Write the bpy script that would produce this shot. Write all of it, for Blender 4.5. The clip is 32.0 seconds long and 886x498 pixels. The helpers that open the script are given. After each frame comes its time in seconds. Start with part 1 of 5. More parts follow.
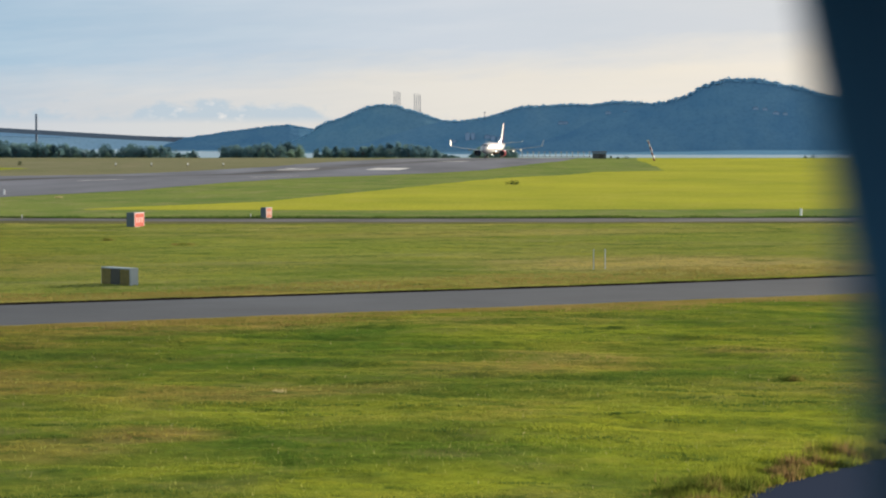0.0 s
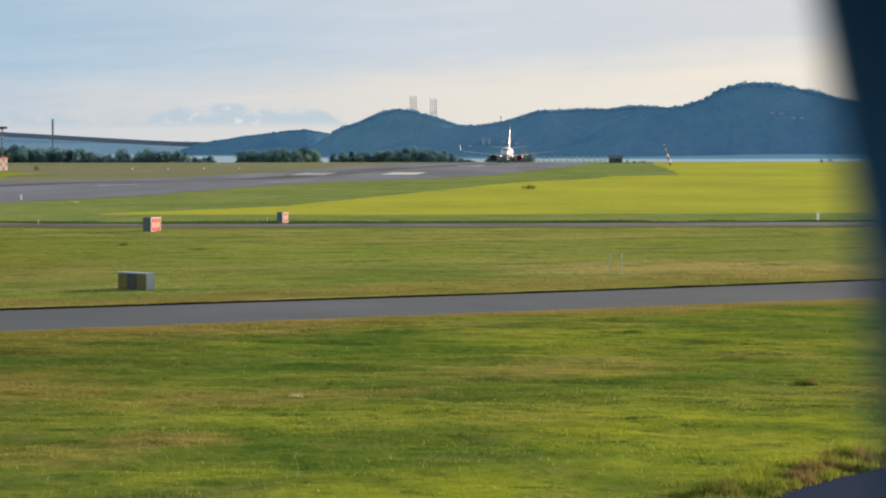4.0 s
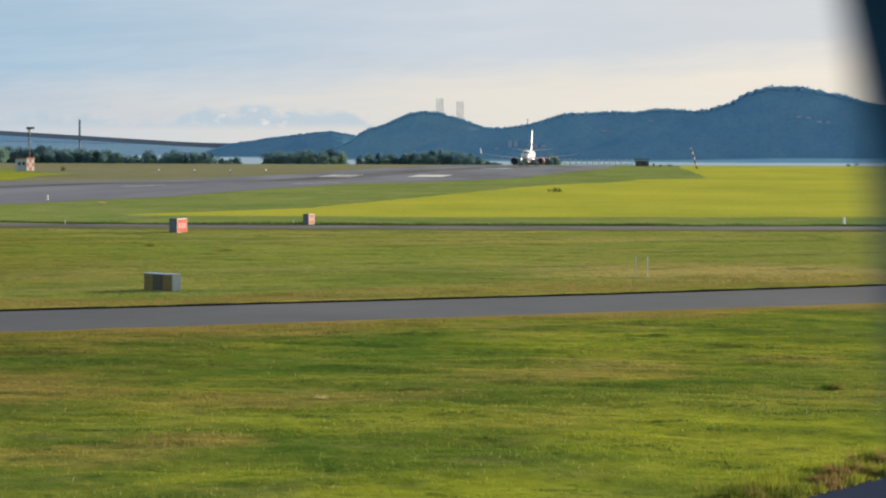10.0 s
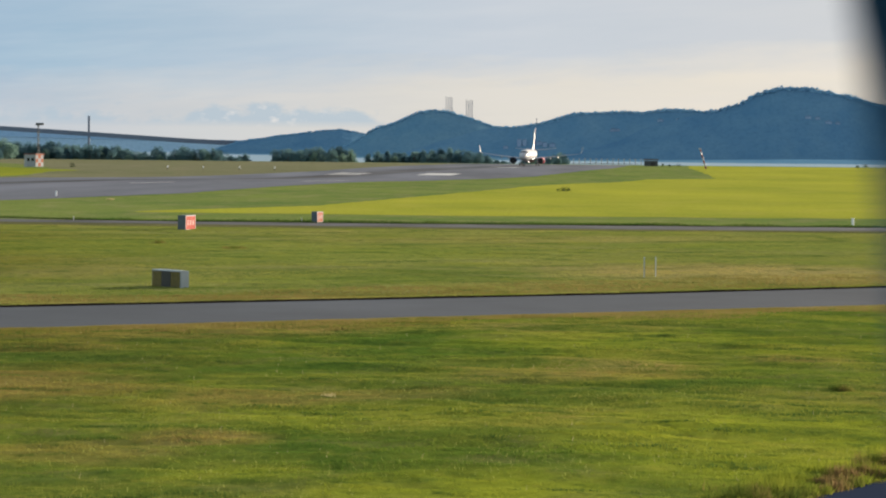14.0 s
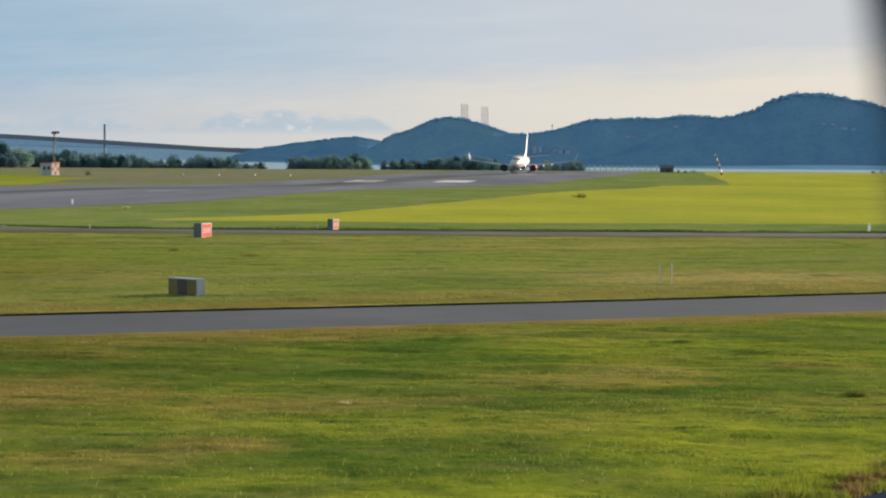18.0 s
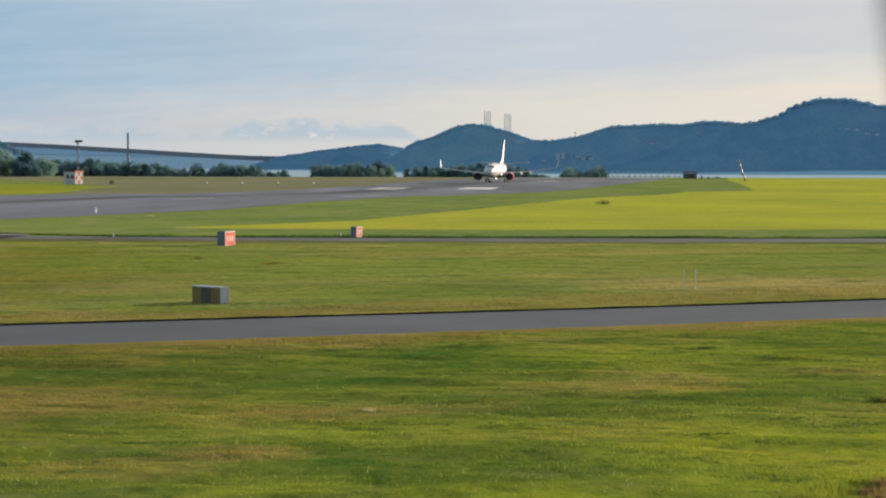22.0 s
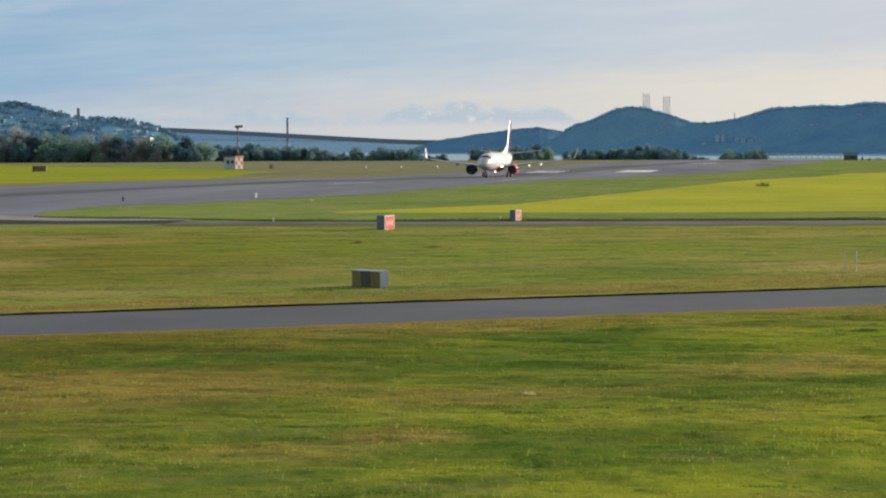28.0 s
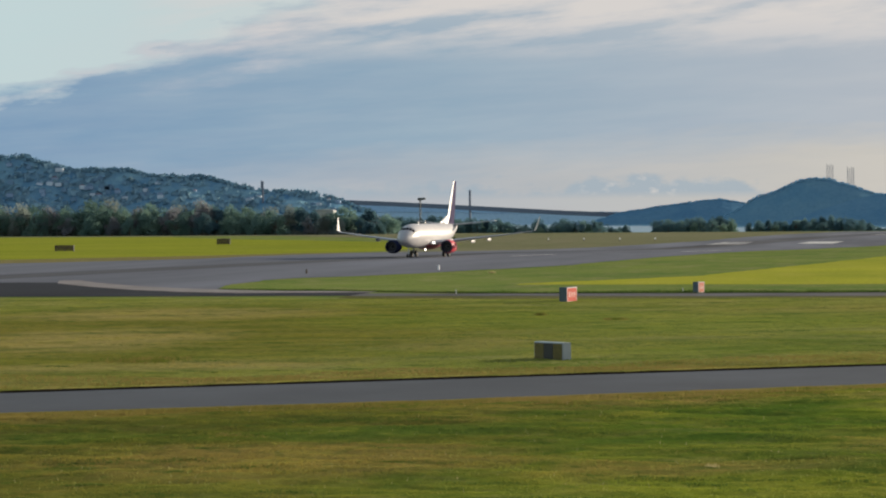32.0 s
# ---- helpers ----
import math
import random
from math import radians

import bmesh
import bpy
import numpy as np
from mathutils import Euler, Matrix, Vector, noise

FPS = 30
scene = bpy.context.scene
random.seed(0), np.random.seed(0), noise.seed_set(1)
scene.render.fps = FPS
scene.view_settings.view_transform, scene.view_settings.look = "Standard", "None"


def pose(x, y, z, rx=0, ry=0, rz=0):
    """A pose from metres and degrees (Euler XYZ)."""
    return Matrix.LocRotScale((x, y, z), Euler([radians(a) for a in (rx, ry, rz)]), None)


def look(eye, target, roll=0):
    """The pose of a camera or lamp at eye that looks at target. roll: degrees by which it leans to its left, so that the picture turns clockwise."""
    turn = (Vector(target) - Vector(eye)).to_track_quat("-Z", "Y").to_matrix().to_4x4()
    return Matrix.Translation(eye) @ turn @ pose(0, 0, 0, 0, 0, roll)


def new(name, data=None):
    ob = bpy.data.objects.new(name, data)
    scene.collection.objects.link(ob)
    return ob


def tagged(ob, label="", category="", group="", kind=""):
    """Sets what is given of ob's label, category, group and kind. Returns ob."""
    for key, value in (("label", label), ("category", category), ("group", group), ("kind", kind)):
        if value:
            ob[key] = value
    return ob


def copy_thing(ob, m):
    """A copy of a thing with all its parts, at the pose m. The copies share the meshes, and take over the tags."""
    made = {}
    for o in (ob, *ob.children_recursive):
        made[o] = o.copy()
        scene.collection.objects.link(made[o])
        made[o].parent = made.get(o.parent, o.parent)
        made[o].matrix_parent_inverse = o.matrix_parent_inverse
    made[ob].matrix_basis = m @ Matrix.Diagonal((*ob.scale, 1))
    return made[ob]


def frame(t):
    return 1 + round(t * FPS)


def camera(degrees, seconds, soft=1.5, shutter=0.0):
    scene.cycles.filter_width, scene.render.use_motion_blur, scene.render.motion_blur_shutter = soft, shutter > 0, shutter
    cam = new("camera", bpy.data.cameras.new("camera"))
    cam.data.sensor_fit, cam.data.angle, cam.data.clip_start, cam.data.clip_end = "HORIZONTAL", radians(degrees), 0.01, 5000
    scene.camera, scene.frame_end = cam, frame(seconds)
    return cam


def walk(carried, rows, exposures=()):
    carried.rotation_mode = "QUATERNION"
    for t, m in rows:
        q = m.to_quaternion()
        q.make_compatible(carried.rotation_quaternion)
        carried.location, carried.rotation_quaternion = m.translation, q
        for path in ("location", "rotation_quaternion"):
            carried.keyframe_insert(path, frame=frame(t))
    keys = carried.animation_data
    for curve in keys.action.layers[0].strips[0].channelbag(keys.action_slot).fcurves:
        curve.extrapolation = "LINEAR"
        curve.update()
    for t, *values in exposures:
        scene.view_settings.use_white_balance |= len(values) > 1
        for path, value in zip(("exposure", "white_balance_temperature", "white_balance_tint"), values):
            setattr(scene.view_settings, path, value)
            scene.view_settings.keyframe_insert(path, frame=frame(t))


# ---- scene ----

# A handheld camera behind a window, turning slowly to the left after an airliner that takes off.
EYE = 7.1
cam = camera(16.2252, 32.0, soft=2.1)
cam.data.dof.use_dof = True
cam.data.dof.focus_distance = 420.0
cam.data.dof.aperture_fstop = 17.0
# seconds, yaw, pitch, roll
ROWS = [
    (0, 0, -2.051, -0), (0.5, 0.124, -2.033, 0.206), (1, 0.098, -1.996, 0.245), (1.5, -0.082, -1.983, 0.192),
    (2, 0.113, -2.012, 0.015), (2.5, 0.36, -2.086, -0.186), (4.5, 0.282, -1.925, 0.115), (5, 0.276, -1.909, 0.108),
    (5.5, 0.475, -1.939, -0.09), (6, 0.469, -2.048, -0.338), (6.5, 0.185, -2.006, -0.181), (7, 0.155, -1.932, 0.005),
    (7.5, 0.285, -1.909, 0.125), (8, 0.025, -1.948, -0.001), (8.5, 0.337, -1.895, 0.066), (9, 0.365, -1.918, -0.029),
    (9.5, 0.623, -1.983, -0.279), (10, 0.786, -1.924, -0.201), (10.5, 0.992, -1.834, -0.066), (11, 0.723, -1.836, 0.019),
    (11.5, 0.655, -1.815, 0.078), (12, 0.759, -1.815, 0.083), (12.5, 0.705, -1.869, -0.248), (13, 1.075, -1.948, -0.425),
    (13.5, 0.702, -2.045, -0.722), (14, 0.952, -1.951, -0.577), (14.5, 0.849, -1.899, -0.417), (16.5, 0.987, -1.845, -0.308),
    (17, 1.089, -1.854, -0.394), (17.5, 1.317, -1.87, -0.577), (18, 1.239, -1.823, -0.372), (18.5, 1.286, -1.752, -0.1),
    (19, 1.21, -1.777, -0.203), (19.5, 1.309, -1.753, -0.084), (20, 1.178, -1.761, -0.203), (20.5, 1.343, -1.815, -0.283),
    (21, 1.167, -1.868, -0.599), (21.5, 1.451, -1.783, -0.288), (22, 1.664, -1.693, -0.122), (22.5, 1.655, -1.664, 0.024),
    (23, 1.683, -1.657, -0.086), (23.5, 1.726, -1.657, -0.076), (24, 2.518, -1.565, 0.256), (24.5, 2.962, -1.587, 0.166),
    (26.5, 2.819, -1.755, 0.269), (27, 2.991, -1.742, 0.371), (27.5, 4.113, -1.733, 0.321), (28, 4.589, -1.996, 0.236),
    (28.5, 4.111, -1.975, 0.17), (29, 4.248, -1.428, 0.204), (29.5, 5.702, -0.607, 0.364), (30, 6.239, -0.493, 0.559),
    (30.5, 6.044, -0.573, 0.331), (31, 6.547, -0.553, 0.396), (31.5, 6.842, -0.582, 0.43), (32, 7.948, -0.652, 0.378),
]

walk(cam, [(t, pose(0, 0, EYE, 90.022 + pitch, roll, yaw)) for t, yaw, pitch, roll in ROWS],
     exposures=[(0.0, 0.93), (10.0, 0.92), (13.0, 0.86), (18.0, 0.81), (21.0, 0.81), (24.0, 0.85), (28.0, 0.82), (29.0, 0.80), (30.0, 0.58), (31.0, 0.51), (32.0, 0.48)])

# ---- light ----
SUN_AZ, SUN_EL = radians(46), radians(10.6)     # to the right of straight ahead, above the horizon


def node(nt, kind, **values):
    n = nt.nodes.new(kind)
    for key, value in values.items():
        if key in n.inputs:
            n.inputs[key].default_value = value
    return n


def math_node(nt, op, a, b=None, c=None, clamp=False):
    n = nt.nodes.new("ShaderNodeMath")
    n.operation, n.use_clamp = op, clamp
    for i, v in enumerate((a, b, c)):
        if v is None:
            continue
        if isinstance(v, (int, float)):
            n.inputs[i].default_value = v
        else:
            nt.links.new(v, n.inputs[i])
    return n.outputs[0]


def mix_node(nt, fac, a, b):
    n = nt.nodes.new("ShaderNodeMix")
    n.data_type = "RGBA"
    for sock, v in ((n.inputs[0], fac), (n.inputs[6], a), (n.inputs[7], b)):
        if isinstance(v, (int, float)):
            sock.default_value = v
        elif isinstance(v, tuple):
            sock.default_value = (*v, 1)
        else:
            nt.links.new(v, sock)
    return n.outputs[2]


def ramp_node(nt, fac, stops):
    n = nt.nodes.new("ShaderNodeValToRGB")
    while len(n.color_ramp.elements) < len(stops):
        n.color_ramp.elements.new(0.5)
    for e, (p, c) in zip(n.color_ramp.elements, stops):
        e.position = p
        e.color = (*c, 1) if isinstance(c, tuple) else (c, c, c, 1)
    nt.links.new(fac, n.inputs[0])
    return n.outputs[0]


def noise_node(nt, vec, scale, detail=4.0, rough=0.55):
    n = node(nt, "ShaderNodeTexNoise", Scale=scale, Detail=detail, Roughness=rough)
    if vec is not None:
        nt.links.new(vec, n.inputs["Vector"])
    return n.outputs[0]


def build_world():
    world = bpy.data.worlds.new("evening_sky")
    scene.world = world
    world.use_nodes = True
    nt = world.node_tree
    nt.nodes.clear()
    out = nt.nodes.new("ShaderNodeOutputWorld")
    sky = nt.nodes.new("ShaderNodeTexSky")
    sky.sky_type, sky.sun_disc = "NISHITA", False
    sky.sun_elevation, sky.sun_rotation = SUN_EL, SUN_AZ
    sky.air_density, sky.dust_density = 1.0, 1.5
    tc = nt.nodes.new("ShaderNodeTexCoord")
    sep = nt.nodes.new("ShaderNodeSeparateXYZ")
    nt.links.new(tc.outputs["Generated"], sep.inputs[0])
    x, y, z = sep.outputs
    az = math_node(nt, "MULTIPLY", math_node(nt, "ARCTAN2", x, y), 57.29578)     # degrees to the right of ahead
    el = math_node(nt, "MULTIPLY", math_node(nt, "ARCSINE", z), 57.29578)        # degrees above the horizon
    # long flat cloud sheets, seen edge-on, with torn and finer edges
    def streaks(across, upward, detail, slant=0.0):
        comb = nt.nodes.new("ShaderNodeCombineXYZ")
        nt.links.new(math_node(nt, "MULTIPLY", az, across), comb.inputs[0])
        nt.links.new(math_node(nt, "MULTIPLY", math_node(nt, "MULTIPLY_ADD", az, slant, el), upward), comb.inputs[1])
        return noise_node(nt, comb.outputs[0], 1.0, detail, 0.6)
    broad, torn = streaks(0.13, 0.9, 4.0, -0.05), streaks(0.55, 2.6, 7.0, -0.08)
    side = math_node(nt, "MULTIPLY_ADD", az, 1 / 24, 16 / 24, clamp=True)
    low = ramp_node(nt, side, [(0.0, (0.245, 0.31, 0.405)), (0.33, (0.350, 0.370, 0.395)), (0.66, (0.47, 0.445, 0.40)), (1.0, (0.55, 0.50, 0.42))])
    mass = ramp_node(nt, side, [(0.0, (0.160, 0.262, 0.385)), (0.33, (0.225, 0.318, 0.402)), (0.66, (0.352, 0.388, 0.43)), (1.0, (0.40, 0.408, 0.415))])
    pale = ramp_node(nt, side, [(0.0, (0.43, 0.53, 0.54)), (0.5, (0.44, 0.48, 0.49)), (1.0, (0.50, 0.47, 0.43))])
    # the warm band along the horizon rises towards the sun
    top = math_node(nt, "MULTIPLY_ADD", side, 1.25, 0.55)
    wave = math_node(nt, "MULTIPLY_ADD", broad, 1.1, math_node(nt, "MULTIPLY_ADD", torn, 0.7, -0.9))
    rise = math_node(nt, "MULTIPLY_ADD", math_node(nt, "SUBTRACT", math_node(nt, "ADD", el, wave), top), 1.5, 0.5, clamp=True)
    edge = math_node(nt, "MULTIPLY_ADD", az, 0.32, 7.2)
    over = math_node(nt, "SUBTRACT", math_node(nt, "MULTIPLY_ADD", torn, 1.7, math_node(nt, "MULTIPLY_ADD", broad, 1.2, math_node(nt, "ADD", el, -1.45))), edge)
    beside = math_node(nt, "SUBTRACT", 1.0, math_node(nt, "MULTIPLY", math_node(nt, "ABSOLUTE", math_node(nt, "ADD", over, 0.15)), 1.2), clamp=True)
    beside = math_node(nt, "MULTIPLY", beside, math_node(nt, "MULTIPLY_ADD", az, 0.3, 4.4, clamp=True))
    upper = math_node(nt, "MULTIPLY", math_node(nt, "MULTIPLY_ADD", el, 1.1, -3.05, clamp=True), math_node(nt, "MULTIPLY_ADD", az, 0.25, 3.5, clamp=True))
    beside = math_node(nt, "MAXIMUM", beside, upper)
    over = math_node(nt, "MULTIPLY_ADD", over, 1.8, 0.4, clamp=True)
    body = mix_node(nt, rise, low, mass)
    streak = streaks(0.20, 1.9, 4.0, -0.04)
    body = mix_node(nt, math_node(nt, "MULTIPLY", ramp_node(nt, streak, [(0.42, 0.0), (0.80, 1.0)]), 0.22), body, pale)
    body = mix_node(nt, math_node(nt, "MULTIPLY", ramp_node(nt, streak, [(0.24, 1.0), (0.54, 0.0)]), 0.22), body, mass)
    body = mix_node(nt, over, body, pale)
    # lit wisps along the cloud's upper rim
    rim = math_node(nt, "SUBTRACT", 1.0, math_node(nt, "ABSOLUTE", math_node(nt, "MULTIPLY_ADD", over, 2.0, -1.0)), clamp=True)
    wisp = ramp_node(nt, streaks(0.30, 1.9, 5.0, -0.1), [(0.38, 0.0), (0.58, 1.0)])
    body = mix_node(nt, math_node(nt, "MULTIPLY", math_node(nt, "MAXIMUM", math_node(nt, "MULTIPLY_ADD", rim, 0.7, 0.08), beside), math_node(nt, "MULTIPLY", wisp, 0.8)), body, (0.52, 0.495, 0.50))
    body = mix_node(nt, math_node(nt, "MULTIPLY", upper, math_node(nt, "MULTIPLY_ADD", wisp, 0.55, 0.25)), body, (0.56, 0.53, 0.50))
    # small heaped clouds with a flat base just over the far hills, highest in the middle of their bank
    bank = math_node(nt, "SUBTRACT", 1.0, math_node(nt, "ABSOLUTE", math_node(nt, "MULTIPLY_ADD", az, 0.5, 2.1)), clamp=True)
    lumps = math_node(nt, "MULTIPLY_ADD", streaks(2.0, 3.4, 4.0), 0.75, math_node(nt, "MULTIPLY_ADD", streaks(0.9, 0.4, 2.0), 0.75, -0.75))
    height = math_node(nt, "ADD", math_node(nt, "MULTIPLY_ADD", bank, 0.28, 0.48), lumps)
    base = math_node(nt, "MULTIPLY_ADD", el, 7.0, -1.9, clamp=True)
    crown = math_node(nt, "MULTIPLY_ADD", math_node(nt, "SUBTRACT", height, el), 5.5, 0.25, clamp=True)
    heap = math_node(nt, "MULTIPLY", base, crown)
    heap = math_node(nt, "MULTIPLY", heap, math_node(nt, "MULTIPLY_ADD", az, -0.35, 0.15, clamp=True))
    heap = math_node(nt, "MULTIPLY", heap, math_node(nt, "MULTIPLY_ADD", az, 0.25, 3.6, clamp=True))
    body = mix_node(nt, math_node(nt, "MULTIPLY", heap, 0.75), body, (0.285, 0.350, 0.405))
    lit = math_node(nt, "MULTIPLY", math_node(nt, "MULTIPLY", heap, bank), ramp_node(nt, streaks(3.4, 6.0, 3.0), [(0.54, 0.0), (0.74, 1.0)]))
    body = mix_node(nt, math_node(nt, "MULTIPLY", lit, 0.6), body, (0.60, 0.55, 0.50))
    # the cloud cover thins out overhead into the open sky
    open_sky = nt.nodes.new("ShaderNodeVectorMath")
    open_sky.operation = "SCALE"
    open_sky.inputs["Scale"].default_value = 0.13
    nt.links.new(sky.outputs[0], open_sky.inputs[0])
    thin = math_node(nt, "MULTIPLY", math_node(nt, "SUBTRACT", el, 12.0), 1 / 25, clamp=True)
    thin = math_node(nt, "MULTIPLY", thin, 0.8)
    final = mix_node(nt, thin, body, open_sky.outputs[0])
    bg = nt.nodes.new("ShaderNodeBackground")
    bg.inputs[1].default_value = 0.89
    nt.links.new(final, bg.inputs[0])
    nt.links.new(bg.outputs[0], out.inputs[0])


build_world()
sun = new("sun", bpy.data.lights.new("sun", "SUN"))
sun.data.energy, sun.data.angle, sun.data.color = 5.0, radians(0.5), (1.0, 0.85, 0.65)
sun.matrix_basis = look((0, 0, 60), (-60 * math.sin(SUN_AZ), -60 * math.cos(SUN_AZ), 60 - 60 * math.tan(SUN_EL)))


# ---- materials ----
def material(name, rough=0.6, metal=0.0):
    m = bpy.data.materials.new(name)
    m.use_nodes = True
    nt = m.node_tree
    bsdf = nt.nodes["Principled BSDF"]
    bsdf.inputs["Roughness"].default_value = rough
    bsdf.inputs["Metallic"].default_value = metal
    return m, nt, bsdf


def place(nt, sx=1.0, sy=1.0, sz=1.0):
    """World places in metres, stretched along the axes."""
    geo = nt.nodes.new("ShaderNodeNewGeometry")
    mp = nt.nodes.new("ShaderNodeMapping")
    mp.inputs["Scale"].default_value = (sx, sy, sz)
    nt.links.new(geo.outputs["Position"], mp.inputs[0])
    return mp.outputs[0]


def own_place(nt, s=1.0):
    tc = nt.nodes.new("ShaderNodeTexCoord")
    mp = nt.nodes.new("ShaderNodeMapping")
    mp.inputs["Scale"].default_value = (s, s, s)
    nt.links.new(tc.outputs["Object"], mp.inputs[0])
    return mp.outputs[0]


def bump(nt, bsdf, height, strength=0.3, distance=0.02):
    b = node(nt, "ShaderNodeBump", Strength=strength, Distance=distance)
    nt.links.new(height, b.inputs["Height"])
    nt.links.new(b.outputs[0], bsdf.inputs["Normal"])


def paint(name, colour, rough=0.45, metal=0.0, wear=0.15, scale=2.0, gloss=0.5):
    m, nt, bsdf = material(name, rough, metal)
    v = own_place(nt)
    big, fine = noise_node(nt, v, scale, 5.0), noise_node(nt, v, scale * 14, 3.0)
    dark = tuple(c * (1 - wear) for c in colour)
    c = mix_node(nt, ramp_node(nt, big, [(0.35, 0.0), (0.7, 1.0)]), colour, dark)
    c = mix_node(nt, math_node(nt, "MULTIPLY", fine, wear), c, tuple(k * 0.6 for k in colour))
    nt.links.new(c, bsdf.inputs["Base Color"])
    nt.links.new(math_node(nt, "MULTIPLY_ADD", big, 0.25, rough - 0.12), bsdf.inputs["Roughness"])
    bsdf.inputs["Specular IOR Level"].default_value = gloss
    return m


# stretches of older straw, darker and younger growth: place, half width, half depth, strength
TAN = [(-11.9, 112.2, 6.5, 4.5, 0.60), (-6.8, 72.8, 2.0, 2.1, 0.80), (-4.4, 85.2, 5.6, 2.4, 0.60), (2.5, 93.8, 4.4, 3.2, 0.45), (-9.2, 69.5, 2.8, 3.2, 0.50),
       (10.2, 102.5, 2.2, 2.1, 0.50), (-16.5, 87.0, 7.6, 6.7, 0.75), (-29.5, 106.5, 6.4, 3.6, 0.70), (-11.9, 118.5, 8.6, 3.6, 0.45), (-6.2, 85.0, 4.0, 2.6, 0.50)]
DARK = [(7.8, 92.0, 5.2, 2.4, 0.65), (-0.9, 75.0, 3.3, 2.0, 0.5), (-4.0, 70.5, 1.5, 1.1, 0.6), (-2.6, 98.0, 4.8, 2.5, 0.60), (-10.5, 108.0, 3.1, 2.4, 0.60),
        (13.1, 113.0, 3.1, 2.6, 0.50), (-16.2, 98.2, 7.5, 3.0, 0.70), (-6.1, 111.2, 6.5, 2.9, 0.60), (-24.9, 95.8, 3.5, 2.4, 0.60), (-8.5, 64.5, 1.9, 1.3, 0.50)]
FRESH = [(6.6, 73.5, 5.1, 10.5, 0.75), (-0.7, 63.2, 3.8, 2.9, 0.70), (6.3, 109.8, 8.4, 8.0, 0.40), (-5.7, 65.0, 2.4, 2.0, 0.40), (-2.9, 79.2, 5.0, 4.3, 0.45)]
STRAW = [(14.2, 174.5, 12.2, 13.5, 0.90), (-45.0, 173.5, 8.5, 19.3, 0.75), (-49.7, 219.0, 12.7, 15.1, 0.70), (-34.2, 142.2, 13.4, 4.7, 0.60), (-11.5, 139.0, 8.3, 3.9, 0.50),
         (-22.0, 167.0, 4.9, 10.0, 0.35), (4.9, 232.5, 21.1, 8.3, 0.40)]
OLD_LEFT = [(-24.0, 98.0, 15.0, 36.0, 0.70)]
OLD_MID = [(-46.0, 185.0, 26.0, 60.0, 0.75)]
GREEN = [(-9.6, 199.2, 15.2, 18.5, 0.50), (18.8, 222.0, 12.9, 10.2, 0.40), (-23.7, 207.0, 15.8, 20.0, 0.50), (-7.7, 160.0, 7.6, 5.2, 0.40)]


def grown(nt, c, spots, colour):
    """Lay stretches of another growth over the grass, ragged at their rims."""
    geo = nt.nodes.new("ShaderNodeNewGeometry")
    sep = nt.nodes.new("ShaderNodeSeparateXYZ")
    nt.links.new(geo.outputs["Position"], sep.inputs[0])
    ragged = math_node(nt, "MULTIPLY_ADD", noise_node(nt, place(nt, 0.5, 0.35, 0.2), 1.0, 4.0, 0.6), 1.6, -0.8)
    total = None
    for x, y, rx, ry, k in spots:
        c_, s_ = (math.cos(radians(30)), math.sin(radians(30))) if rx > ry else (1.0, 0.0)
        dx = math_node(nt, "MULTIPLY_ADD", sep.outputs[0], c_ / rx, math_node(nt, "MULTIPLY_ADD", sep.outputs[1], s_ / rx, -(x * c_ + y * s_) / rx))
        dy = math_node(nt, "MULTIPLY_ADD", sep.outputs[1], c_ / ry, math_node(nt, "MULTIPLY_ADD", sep.outputs[0], -s_ / ry, (x * s_ - y * c_) / ry))
        d = math_node(nt, "ADD", math_node(nt, "MULTIPLY", dx, dx), math_node(nt, "MULTIPLY", dy, dy))
        near = math_node(nt, "MULTIPLY", math_node(nt, "SUBTRACT", math_node(nt, "ADD", ragged, 1.25), d, clamp=True), k)
        total = near if total is None else math_node(nt, "MAXIMUM", total, near)
    return mix_node(nt, total, c, colour)


def mottled(nt, c, dark, pale, strength=1.0):
    """Mown grass is never even: swaths along the way the mower went, patches a stride across, and single tufts whose
    shadows are painted as dark strokes.
    """
    geo = nt.nodes.new("ShaderNodeNewGeometry")

    def laid(turn, sx, sy, detail, rough):
        mp = nt.nodes.new("ShaderNodeMapping")
        mp.vector_type = "TEXTURE"
        mp.inputs["Rotation"].default_value = (0, 0, radians(turn))
        mp.inputs["Scale"].default_value = (sx, sy, 50)
        nt.links.new(geo.outputs["Position"], mp.inputs[0])
        return noise_node(nt, mp.outputs[0], 1.0, detail, rough)

    swath, patch, tuft = laid(34, 20.0, 5.0, 5.0, 0.6), laid(30, 4.0, 4.5, 5.0, 0.65), laid(20, 0.8, 1.1, 4.0, 0.65)
    for value, lo, hi, k in ((swath, 0.52, 0.68, 0.55), (patch, 0.54, 0.68, 0.70), (tuft, 0.55, 0.68, 0.78)):
        c = mix_node(nt, ramp_node(nt, value, [(lo, 0.0), (hi, k * strength)]), c, dark)
    for value, lo, hi, k in ((swath, 0.32, 0.46, 0.34), (patch, 0.30, 0.45, 0.50), (tuft, 0.30, 0.45, 0.40)):
        c = mix_node(nt, ramp_node(nt, value, [(lo, k * strength), (hi, 0.0)]), c, pale)
    return c


